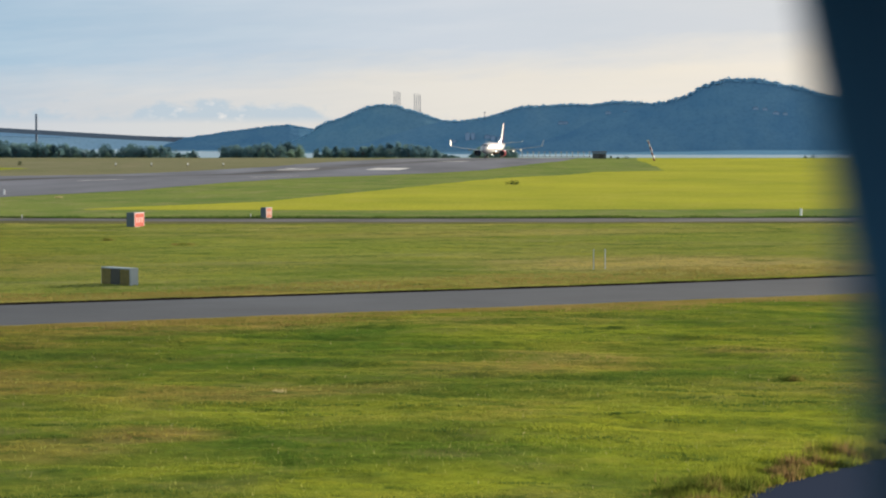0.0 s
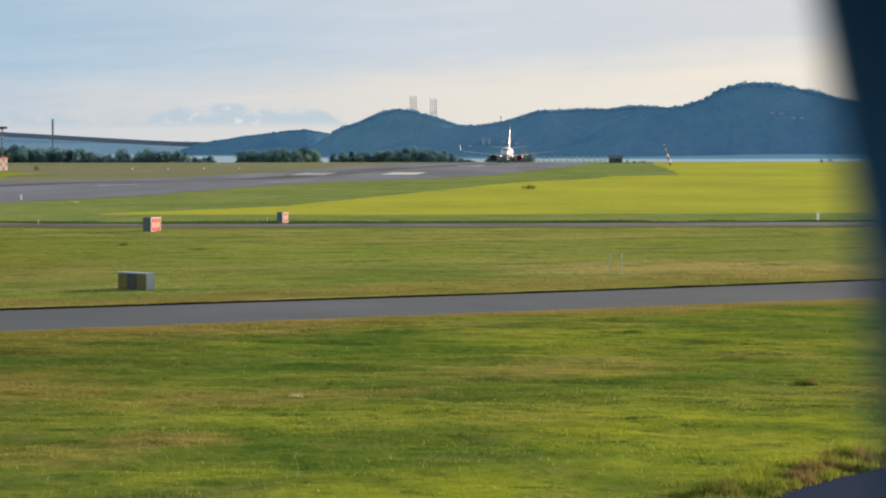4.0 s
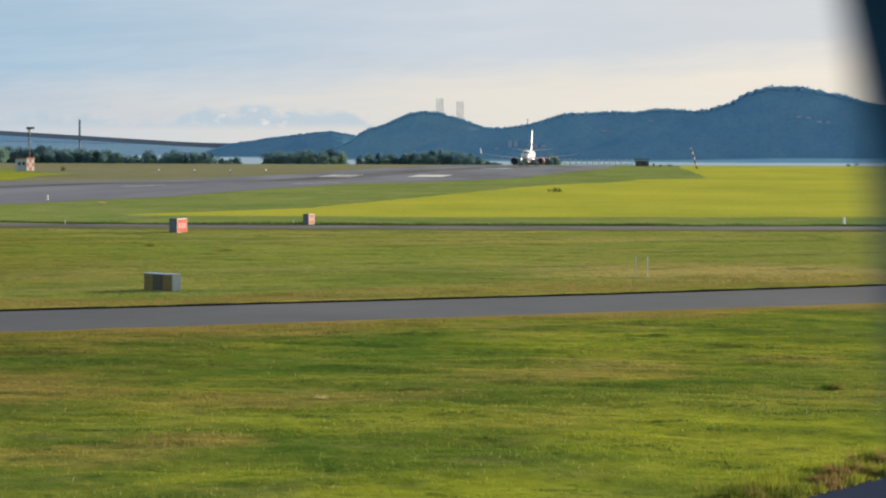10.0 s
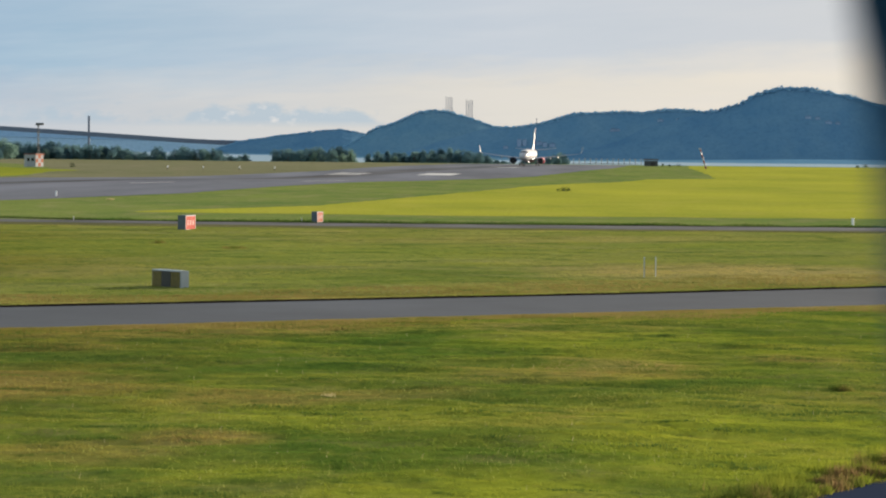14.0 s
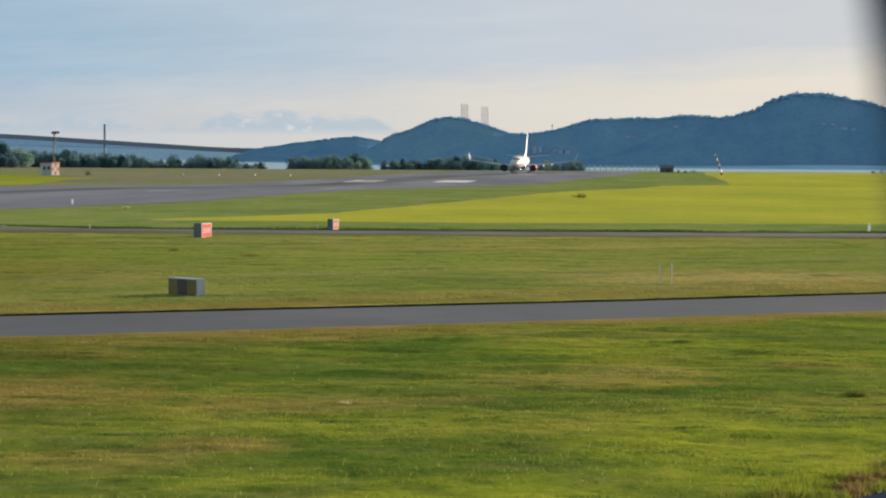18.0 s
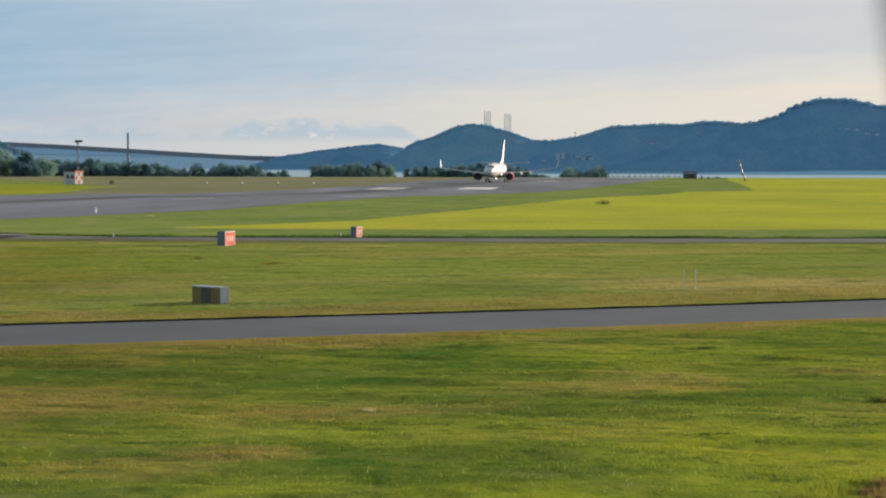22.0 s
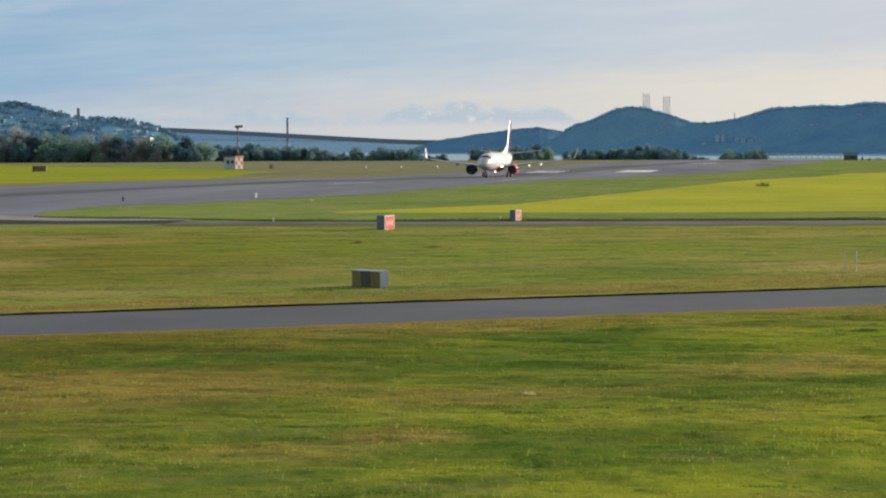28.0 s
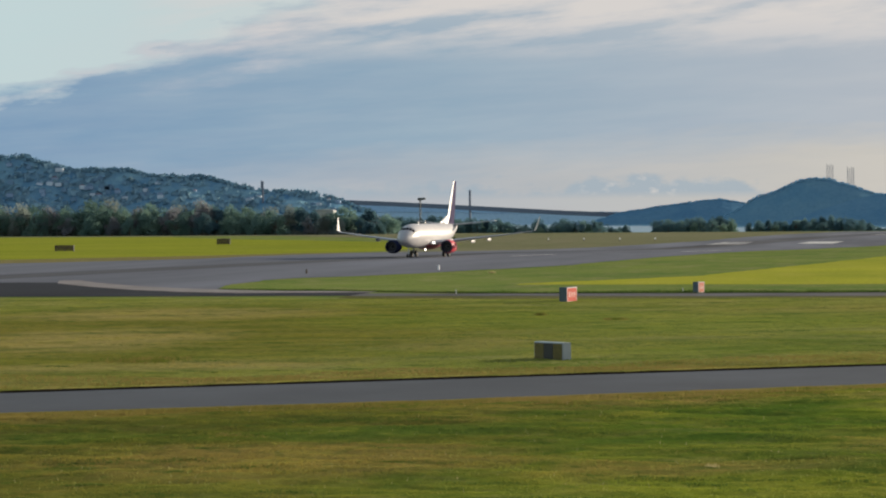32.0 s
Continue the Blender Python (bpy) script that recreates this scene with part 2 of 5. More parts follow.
def grass_ground(name, a, b, dry, stretch=(0.05, 0.11), dryness=0.5, growth=(), rough=0.8):
    """Mown grass seen from afar: two greens and straw in flat patches, with a rough nap."""
    m, nt, bsdf = material(name, 0.9)
    v = place(nt, *stretch, 1)
    vf = place(nt, 1.0, 0.55, 1)
    broad, mid = noise_node(nt, v, 1.0, 6.0, 0.6), noise_node(nt, v, 4.3, 5.0, 0.6)
    fine = noise_node(nt, vf, 2.2, 6.0, 0.7)
    c = mix_node(nt, ramp_node(nt, broad, [(0.38, 0.0), (0.62, 1.0)]), a, b)
    c = mix_node(nt, math_node(nt, "MULTIPLY", ramp_node(nt, mid, [(0.48, 0.0), (0.68, 1.0)]), dryness), c, dry)
    for spots, colour in growth:
        c = grown(nt, c, spots, colour)
    if growth:
        c = mottled(nt, c, (0.066, 0.112, 0.022), (0.300, 0.288, 0.050), 0.9)
    shade = ramp_node(nt, fine, [(0.30, 0.70), (0.65, 1.12)])
    mul = nt.nodes.new("ShaderNodeMix")
    mul.data_type, mul.blend_type = "RGBA", "MULTIPLY"
    mul.inputs[0].default_value = 1.0
    nt.links.new(c, mul.inputs[6])
    nt.links.new(shade, mul.inputs[7])
    nt.links.new(mul.outputs[2], bsdf.inputs["Base Color"])
    bsdf.inputs["Specular IOR Level"].default_value = 0.0
    bump(nt, bsdf, fine, rough, 0.12)
    return m


def blade_material(name, stops, stretch=(0.24, 0.16), drift=0.0, mixed=0.45, growth=()):
    """Thin blades that let light through; the colour differs from tuft to tuft and from patch to patch."""
    m = bpy.data.materials.new(name)
    m.use_nodes = True
    nt = m.node_tree
    nt.nodes.clear()
    out = nt.nodes.new("ShaderNodeOutputMaterial")
    geo = nt.nodes.new("ShaderNodeNewGeometry")
    patch = noise_node(nt, place(nt, *stretch, 0.2), 1.0, 3.0, 0.55)
    broad = noise_node(nt, place(nt, stretch[0] * 0.3, stretch[1] * 0.4, 0.2), 1.0, 2.0)
    f = math_node(nt, "MULTIPLY_ADD", patch, 2.1, math_node(nt, "MULTIPLY_ADD", broad, 1.2, -1.22))
    f = math_node(nt, "MULTIPLY_ADD", geo.outputs["Random Per Island"], 0.14, f)
    if drift:
        sep = nt.nodes.new("ShaderNodeSeparateXYZ")
        nt.links.new(geo.outputs["Position"], sep.inputs[0])
        f = math_node(nt, "MULTIPLY_ADD", sep.outputs[1], drift, f)
    c = ramp_node(nt, math_node(nt, "ADD", f, 0.0, clamp=True), stops)
    for spots, colour in growth:
        c = grown(nt, c, spots, colour)
    if growth:
        c = mottled(nt, c, (0.066, 0.114, 0.022), (0.330, 0.315, 0.048), 0.9)
    dif, tra = nt.nodes.new("ShaderNodeBsdfDiffuse"), nt.nodes.new("ShaderNodeBsdfTranslucent")
    nt.links.new(c, dif.inputs[0])
    nt.links.new(c, tra.inputs[0])
    mixer = nt.nodes.new("ShaderNodeMixShader")
    mixer.inputs[0].default_value = mixed
    nt.links.new(dif.outputs[0], mixer.inputs[1])
    nt.links.new(tra.outputs[0], mixer.inputs[2])
    nt.links.new(mixer.outputs[0], out.inputs[0])
    return m


def asphalt(name, base, lines=0.4, stretch=(0.05, 0.02), sheen=0.05):
    m, nt, bsdf = material(name, 0.85)
    big = noise_node(nt, place(nt, *stretch, 1), 1.0, 5.0)
    fine = noise_node(nt, place(nt), 9.0, 4.0, 0.7)
    lo, hi = tuple(c * (1 - lines) for c in base), tuple(c * (1 + lines) for c in base)
    c = mix_node(nt, ramp_node(nt, big, [(0.3, 0.0), (0.7, 1.0)]), lo, hi)
    c = mix_node(nt, math_node(nt, "MULTIPLY", fine, 0.4), c, tuple(k * 0.55 for k in base))
    nt.links.new(c, bsdf.inputs["Base Color"])
    bsdf.inputs["Specular IOR Level"].default_value = sheen
    bump(nt, bsdf, fine, 0.5, 0.01)
    return m


def glow(name, colour, power):
    m, nt, bsdf = material(name, 0.3)
    bsdf.inputs["Base Color"].default_value = (*colour, 1)
    bsdf.inputs["Emission Color"].default_value = (*colour, 1)
    bsdf.inputs["Emission Strength"].default_value = power
    return m


M = {}
M["grass"] = grass_ground("grass", (0.154, 0.217, 0.061), (0.217, 0.265, 0.072), (0.307, 0.276, 0.132), (0.05, 0.02), 0.6)
M["meadow"] = grass_ground("meadow", (0.170, 0.203, 0.049), (0.227, 0.244, 0.064), (0.312, 0.286, 0.119), (0.02, 0.05), 0.6, ((OLD_MID, (0.168, 0.155, 0.032)), (GREEN, (0.185, 0.244, 0.042)), (STRAW, (0.340, 0.281, 0.110))), 0.5)
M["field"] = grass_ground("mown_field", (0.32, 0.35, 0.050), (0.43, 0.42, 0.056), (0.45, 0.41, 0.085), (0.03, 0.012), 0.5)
M["dry"] = grass_ground("dry_grass", (0.193, 0.198, 0.106), (0.226, 0.220, 0.129), (0.275, 0.237, 0.157), (0.02, 0.012), 0.6)
M["blade"] = blade_material("grass_blade", [(0.0, (0.053, 0.110, 0.021)), (0.28, (0.111, 0.173, 0.025)), (0.55, (0.193, 0.224, 0.035)), (0.78, (0.250, 0.224, 0.059)), (1.0, (0.289, 0.214, 0.093))], (0.10, 0.08), growth=((OLD_LEFT, (0.128, 0.114, 0.030)), (FRESH, (0.280, 0.316, 0.030)), (TAN, (0.283, 0.212, 0.064)), (DARK, (0.069, 0.140, 0.021))))
M["turf"] = grass_ground("near_turf", (0.100, 0.159, 0.024), (0.188, 0.214, 0.033), (0.254, 0.214, 0.086), (0.10, 0.08), 0.5, ((OLD_LEFT, (0.128, 0.114, 0.030)), (FRESH, (0.280, 0.316, 0.030)), (TAN, (0.283, 0.212, 0.064)), (DARK, (0.081, 0.136, 0.023))), 0.4)
M["straw"] = blade_material("straw_blade", [(0.0, (0.111, 0.163, 0.033)), (0.4, (0.201, 0.234, 0.049)), (0.7, (0.277, 0.277, 0.078)), (1.0, (0.371, 0.323, 0.127))], (0.10, 0.05), growth=((OLD_MID, (0.168, 0.155, 0.032)), (GREEN, (0.185, 0.244, 0.042)), (STRAW, (0.362, 0.292, 0.110))))
M["tan_blade"] = blade_material("tan_blade", [(0.0, (0.150, 0.140, 0.036)), (0.5, (0.215, 0.178, 0.055)), (1.0, (0.270, 0.205, 0.080))], (0.2, 0.15))
M["weed"] = blade_material("weed_blade", [(0.0, (0.045, 0.085, 0.018)), (0.4, (0.13, 0.155, 0.028)), (0.7, (0.21, 0.17, 0.055)), (1.0, (0.26, 0.17, 0.08))], (1.2, 1.2))
M["seed"] = blade_material("seed_stalk", [(0.0, (0.42, 0.36, 0.18)), (1.0, (0.5, 0.44, 0.25))])
# Brighter stalk colour puts sunlight on the blade tips into the paint.
M["blade_tip"] = blade_material("stalk_painted_sunlit", [(0.0, (0.30, 0.36, 0.07)), (1.0, (0.44, 0.43, 0.14))], (0.3, 0.3))
M["asphalt"] = asphalt("asphalt", (0.095, 0.104, 0.121), 0.22, (0.08, 0.05))
M["old_asphalt"] = asphalt("old_brown_asphalt", (0.130, 0.128, 0.130), 0.35, (0.1, 0.1))
M["worn"] = grass_ground("worn_grass", (0.12, 0.125, 0.055), (0.17, 0.165, 0.07), (0.22, 0.19, 0.11), (0.05, 0.2), 0.6)
M["tan_edge"] = grass_ground("tan_grass", (0.235, 0.200, 0.085), (0.205, 0.190, 0.075), (0.31, 0.25, 0.13), (0.08, 0.05), 0.6)
M["post_white"] = paint("white_plastic", (0.80, 0.82, 0.85), 0.5, wear=0.05)
M["runway"] = asphalt("runway_asphalt", (0.152, 0.162, 0.196), 0.3, (0.06, 0.007))
M["dark_asphalt"] = asphalt("fresh_asphalt", (0.024, 0.027, 0.036), 0.3)
# The dark blue tint stands in for the near post's blurred shade.
M["apron"] = asphalt("asphalt_with_post_blur_tint", (0.038, 0.049, 0.080), 0.2, sheen=0.0)
M["rubber_marks"] = asphalt("tyre_rubber_on_asphalt", (0.096, 0.098, 0.112), 0.35, (0.05, 0.01))
M["concrete"] = asphalt("pale_concrete", (0.27, 0.245, 0.24), 0.25, (0.2, 0.1))
M["line"] = asphalt("worn_white_line_paint", (0.582, 0.571, 0.549), 0.2)
M["white"] = paint("white_paint", (0.50, 0.495, 0.51), 0.35, wear=0.10, scale=0.6, gloss=0.45)
M["silver"] = paint("grey_paint", (0.44, 0.46, 0.49), 0.45, wear=0.1)
M["blue"] = paint("nacelle_shade_blue", (0.026, 0.034, 0.085), 0.8, gloss=0.0)
M["red"] = paint("engine_red_paint", (0.58, 0.060, 0.085), 0.40, gloss=0.4)
M["fadedred"] = paint("faded_sign_red", (0.50, 0.17, 0.12), 0.7, gloss=0.1)
M["tussock"] = blade_material("dark_verge_and_tussock_shade", [(0.0, (0.049, 0.096, 0.023)), (1.0, (0.097, 0.142, 0.030))], (0.3, 0.3))
M["soil"] = paint("soil_with_verge_shade", (0.045, 0.038, 0.028), 0.95, wear=0.4, scale=1.0, gloss=0.0)
M["maroon"] = paint("dark_red_and_belly_shade", (0.22, 0.03, 0.03), 0.4)
M["signred"] = paint("sign_red", (0.443, 0.072, 0.052), 0.7, gloss=0.1)
# Sign yellow is darkened to stand in for the shade on its backlit face.
M["signyellow"] = paint("sign_yellow_shaded", (0.140, 0.105, 0.011), 0.55, wear=0.35, scale=5)
M["black"] = paint("black_panel", (0.02, 0.02, 0.024), 0.5)
M["metal"] = paint("galvanised_metal", (0.40, 0.46, 0.52), 0.45, 0.3)
M["steel"] = paint("dark_steel", (0.07, 0.08, 0.09), 0.5, 0.5)
M["pole_red"] = paint("faded_pole_red", (0.30, 0.13, 0.12), 0.8, gloss=0.0)
M["lip"] = paint("dark_blue_metal", (0.035, 0.04, 0.07), 0.5, gloss=0.2)
M["rudder"] = paint("violet_blue_paint", (0.084, 0.077, 0.127), 0.8, gloss=0.0)
M["tyre"] = paint("tyre_rubber", (0.02, 0.02, 0.022), 0.8)
M["glass"] = paint("dark_cockpit_glass", (0.01, 0.013, 0.02), 0.12)
M["lamp"] = glow("landing_lamp", (1.0, 0.93, 0.78), 4.5)
M["orange"] = paint("red_orange_paint", (0.40, 0.12, 0.065), 0.6, gloss=0.1)
M["brown"] = paint("brown_and_backlit_boards", (0.10, 0.07, 0.045), 0.8, wear=0.4, scale=3)
M["bark"] = paint("bark", (0.13, 0.11, 0.09), 0.9, wear=0.4)
# Lighter, bluer concrete: distance haze is put into the colour.
M["bridge"] = paint("haze_tinted_concrete", (0.187, 0.215, 0.265), 0.8, gloss=0.0)
M["house"] = paint("white_boards", (0.38, 0.40, 0.43), 0.7, gloss=0.1)
# Far boards hold haze as blue; the bright ones are coloured as if lit.
M["far_house"] = paint("haze_blue_boards", (0.324, 0.436, 0.587), 0.8, gloss=0.0)
M["bright_house"] = paint("boards_painted_as_lit", (0.648, 0.728, 0.796), 0.8, gloss=0.0)
M["dull_house"] = paint("haze_grey_boards", (0.199, 0.324, 0.451), 0.8, gloss=0.0)
M["roof_red"] = paint("weathered_red_tiles", (0.260, 0.195, 0.216), 0.9, gloss=0.0)
M["roof"] = paint("grey_roof", (0.12, 0.11, 0.11), 0.8)
M["frame"] = paint("dark_window_post", (0.073, 0.198, 0.330), 0.8, gloss=0.0)
M["wall"] = paint("dark_wall", (0.05, 0.055, 0.06), 0.8)


def leaf_material(name, a, b):
    return blade_material(name, [(0.0, a), (1.0, b)], (0.25, 0.25), 0.0, 0.5)


# The tree row's leaves are paler and bluer, with haze in their colour.
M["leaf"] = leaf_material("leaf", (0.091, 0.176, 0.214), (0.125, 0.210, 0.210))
M["hazed_leaf_dark"] = leaf_material("hazed_leaf_dark", (0.076, 0.152, 0.197), (0.098, 0.177, 0.205))
M["hazed_leaf_green"] = leaf_material("hazed_leaf_green", (0.135, 0.232, 0.219), (0.192, 0.288, 0.228))
M["hazed_leaf_dry"] = leaf_material("hazed_leaf_dry", (0.239, 0.290, 0.285), (0.296, 0.331, 0.285))
M["hazed_leaf_brown"] = leaf_material("hazed_leaf_brown", (0.219, 0.233, 0.269), (0.264, 0.270, 0.275))
M["bush"] = leaf_material("bush_leaf", (0.030, 0.050, 0.025), (0.055, 0.075, 0.030))
M["case"] = paint("grey_case_and_winglet_shade", (0.12, 0.155, 0.185), 0.6, gloss=0.1)
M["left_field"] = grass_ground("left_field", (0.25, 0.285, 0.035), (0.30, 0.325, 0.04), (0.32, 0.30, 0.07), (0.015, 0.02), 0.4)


def woods_material(name, a, b):
    m, nt, bsdf = material(name, 0.95)
    geo = nt.nodes.new("ShaderNodeNewGeometry")
    nt.links.new(mix_node(nt, geo.outputs["Random Per Island"], a, b), bsdf.inputs["Base Color"])
    bsdf.inputs["Specular IOR Level"].default_value = 0.0
    return m


# The far woods carry the haze as blue in their colour.
M["woods"] = woods_material("far_woods_with_haze", (0.172, 0.371, 0.549), (0.264, 0.504, 0.678))
M["woods_mid"] = woods_material("ridge_woods_with_haze", (0.199, 0.414, 0.589), (0.304, 0.534, 0.691))
M["woods_left"] = woods_material("hillside_woods_with_haze", (0.177, 0.319, 0.428), (0.243, 0.389, 0.459))


def hill_material(name, a, b):
    m, nt, bsdf = material(name, 0.95)
    v = place(nt, 1, 0.6, 1.0)
    c = mix_node(nt, ramp_node(nt, noise_node(nt, v, 0.03, 6.0, 0.65), [(0.35, 0.0), (0.65, 1.0)]), a, b)
    c = mix_node(nt, ramp_node(nt, noise_node(nt, v, 0.25, 4.0), [(0.45, 0.0), (0.75, 0.5)]), c, tuple(k * 0.75 for k in a))
    nt.links.new(c, bsdf.inputs["Base Color"])
    bsdf.inputs["Specular IOR Level"].default_value = 0.0
    return m


# Hill and shore colours are lifted and blued to stand in for haze.
M["hill"] = hill_material("wooded_hill_with_haze", (0.104, 0.234, 0.365), (0.140, 0.280, 0.396))
M["hill_mid"] = hill_material("wooded_ridge_with_haze", (0.115, 0.254, 0.382), (0.157, 0.297, 0.405))
M["hill_peak"] = hill_material("round_hill_with_haze", (0.122, 0.263, 0.378), (0.167, 0.307, 0.396))
M["hill_left"] = hill_material("near_hill_with_haze", (0.101, 0.235, 0.376), (0.217, 0.377, 0.449))
M["haze"] = hill_material("haze_blue_shore", (0.286, 0.448, 0.602), (0.312, 0.482, 0.635))
M["haze_low"] = hill_material("haze_pale_shore", (0.36, 0.53, 0.65), (0.40, 0.57, 0.68))


def water_material():
    m, nt, bsdf = material("sea_water", 0.5)
    bsdf.inputs["Base Color"].default_value = (0.16, 0.30, 0.40, 1)
    n = noise_node(nt, place(nt, 0.15, 0.02, 1), 1.0, 4.0)
    bump(nt, bsdf, n, 0.25, 0.5)
    return m


M["water"] = water_material()


# ---- building helpers ----
def gz(y):
    """The ground's height: level, with a shallow dip in the runway's middle."""
    return -1.1 * math.exp(-(((y - 728) / 80) ** 2) / 2)


def mesh_of(bm, name, mat, smooth=False):
    bm.normal_update()
    me = bpy.data.meshes.new(name)
    bm.to_mesh(me)
    bm.free()
    if mat is not None:
        me.materials.append(mat)
    if smooth:
        for p in me.polygons:
            p.use_smooth = True
    return me


def part(name, bm, mat, parent=None, label="", smooth=False):
    ob = new(name, mesh_of(bm, name, mat, smooth))
    if parent is not None:
        ob.parent = parent
    if label:
        tagged(ob, label)
    return ob


def box(size, centre, bevel=0.0, turn=0.0):
    bm = bmesh.new()
    bmesh.ops.create_cube(bm, size=1.0)
    bmesh.ops.scale(bm, vec=size, verts=bm.verts)
    if bevel:
        bmesh.ops.bevel(bm, geom=bm.edges[:], offset=bevel, segments=2, affect="EDGES")
    if turn:
        bmesh.ops.rotate(bm, cent=(0, 0, 0), matrix=Matrix.Rotation(radians(turn), 3, "Z"), verts=bm.verts)
    bmesh.ops.translate(bm, vec=centre, verts=bm.verts)
    return bm


def tube(a, b, r, r2=None, n=10, bm=None):
    bm = bm or bmesh.new()
    a, b = Vector(a), Vector(b)
    m = (b - a).to_track_quat("Z", "Y").to_matrix().to_4x4()
    m.translation = (a + b) / 2
    bmesh.ops.create_cone(bm, cap_ends=True, segments=n, radius1=r, radius2=r if r2 is None else r2, depth=(b - a).length, matrix=m)
    return bm


def loft(rings, cap=True):
    bm = bmesh.new()
    rows = [[bm.verts.new(p) for p in ring] for ring in rings]
    for r0, r1 in zip(rows, rows[1:]):
        n = len(r0)
        for i in range(n):
            bm.faces.new((r0[i], r0[(i + 1) % n], r1[(i + 1) % n], r1[i]))
    if cap:
        bm.faces.new(rows[0][::-1])
        bm.faces.new(rows[-1])
    bmesh.ops.recalc_face_normals(bm, faces=bm.faces)
    return bm


def thing(name, m, label, category, group="", kind=""):
    ob = new(name)
    ob.matrix_basis = m
    return tagged(ob, label, category, group, kind)


def finely(line, step=1.2):
    pts = []
    for (x0, y0), (x1, y1) in zip(line, line[1:]):
        k = max(1, int(math.hypot(x1 - x0, y1 - y0) / step))
        pts += [(x0 + (x1 - x0) * i / k, y0 + (y1 - y0) * i / k) for i in range(k)]
    return pts + [line[-1]]


def sheet(name, outline, lift, mat, label, category, step=12.0, ragged=0.0):
    """A paved or grown surface that lies on the ground and follows it."""
    bm = bmesh.new()
    if ragged:
        rim = finely(outline + outline[:1], 3.0)[:-1]
        outline = [(x + ragged * (noise.noise((x * 0.11, y * 0.05, 3.0)) + 0.6 * noise.noise((x * 0.5, y * 0.25, 7.0))), y + 2 * ragged * noise.noise((x * 0.3, y * 0.12, 5.0))) for x, y in rim]
    bm.faces.new([bm.verts.new((x, y, 0)) for x, y in outline])
    y0, y1 = min(p[1] for p in outline), max(p[1] for p in outline)
    y = max(y0, 450.0)
    while y < min(y1, 1100.0):
        y += step
        bmesh.ops.bisect_plane(bm, geom=bm.verts[:] + bm.edges[:] + bm.faces[:], plane_co=(0, y, 0), plane_no=(0, 1, 0))
    bmesh.ops.triangulate(bm, faces=bm.faces[:])
    for v in bm.verts:
        v.co.z = gz(v.co.y) + lift
    for f in bm.faces:
        if f.normal.z < 0:
            f.normal_flip()
    ob = part(name, bm, mat)
    return tagged(ob, label, category, kind="structure")


# ---- ground, water and paved surfaces ----
def build_ground():
    bm = bmesh.new()
    ys = [-60, 40, 300, 450] + [450 + 12 * i for i in range(1, 55)] + [1130, 1175, 1215, 1280, 1700]
    rows = []
    for y in ys:
        z = gz(y)
        if y > 1175:
            z = -0.9 * (y - 1175) / 40 if y <= 1280 else -12.0
        rows.append([bm.verts.new((x, y, z)) for x in (-1500, -700, -300, -100, 0, 100, 300, 1500)])
    for r0, r1 in zip(rows, rows[1:]):
        for i in range(len(r0) - 1):
            bm.faces.new((r0[i], r0[i + 1], r1[i + 1], r1[i]))
    tagged(part("ground", bm, M["grass"]), "flat airfield ground covered in mown green grass", "ground", kind="structure")
    bm = bmesh.new()
    bm.faces.new([bm.verts.new(p) for p in ((-4900, -4900, -8.4), (4900, -4900, -8.4), (4900, 4900, -8.4), (-4900, 4900, -8.4))])
    bmesh.ops.subdivide_edges(bm, edges=bm.edges[:], cuts=8, use_grid_fill=True)
    tagged(part("water", bm, M["water"]), "calm pale blue fjord water behind the airfield", "water", kind="structure")


RUNWAY = [(-240, 322), (-129, 474), (-113, 510), (-103.5, 600), (-86, 683.8), (-66.5, 758.6), (-45.1, 844.8), (-29.8, 1002.6), (-12, 1150), (50, 1150),
          (37.7, 990.8), (25.1, 887.6), (10.9, 791.4), (-10.8, 715.6), (-28.9, 559.4), (-36.9, 489.8), (-42.5, 430), (-52, 385), (-59.6, 358), (-64.8, 349.5), (-67.1, 338), (-66.8, 321), (-63.5, 296), (-150, 296), (-245, 296)]
ROAD = [(-60, 84), (-32.3, 109), (-16.9, 117.6), (-5.2, 125.8), (5.2, 132.8), (17.6, 141.4), (60, 173), (60, 191), (20.8, 160), (5.8, 148.8), (-5.8, 141.3), (-19, 132.8), (-60, 106)]
TAXI_DARK = [(-245, 330), (-110, 331), (-86, 328), (-78.7, 312), (-71.3, 298), (-64.6, 288.5), (-58.1, 283.5), (-46, 282.4), (-46, 270), (-78, 269.6), (-245, 262)]
TAXI = [(-46, 278), (-34, 275.5), (-14.4, 274.5), (11, 275.8), (37, 278.8), (90, 286), (90, 274), (35, 267), (10.4, 264.8), (-13.5, 265), (-34, 268), (-46, 269)]
FIELD = [(-37, 314), (-20.1, 352), (-6.8, 444.4), (27.5, 699.4), (37.1, 761), (55.6, 782.4), (63.6, 1014.4), (72, 1160), (330, 1160), (330, 330), (39.7, 315), (-4.5, 309), (-36, 311)]
FIELD_LEFT = [(-700, 1085), (-308, 1069), (-242, 1044), (-196, 940), (-143, 863), (-122, 832), (-108.5, 815), (-112.5, 790), (-109, 641), (-122.5, 556), (-140.5, 521), (-262, 340), (-700, 340)]
VERGE = [(-208.8, 1072.8), (-147.1, 944.2), (-121, 848), (-108.5, 723.6), (-105.5, 618.8), (-86, 683.8), (-66.5, 758.6), (-45.1, 844.8), (-29.8, 1002.6), (-12, 1150), (-60, 1165), (-330, 1165), (-329.8, 1089.4)]
MEADOW = [(-60, 106.5), (-19, 133.3), (-5.8, 141.8), (5.8, 149.3), (20.8, 160.5), (60, 191.5), (90, 270), (35, 264.5), (10.4, 262), (-13.5, 259), (-34, 260), (-78, 266), (-160, 262)]
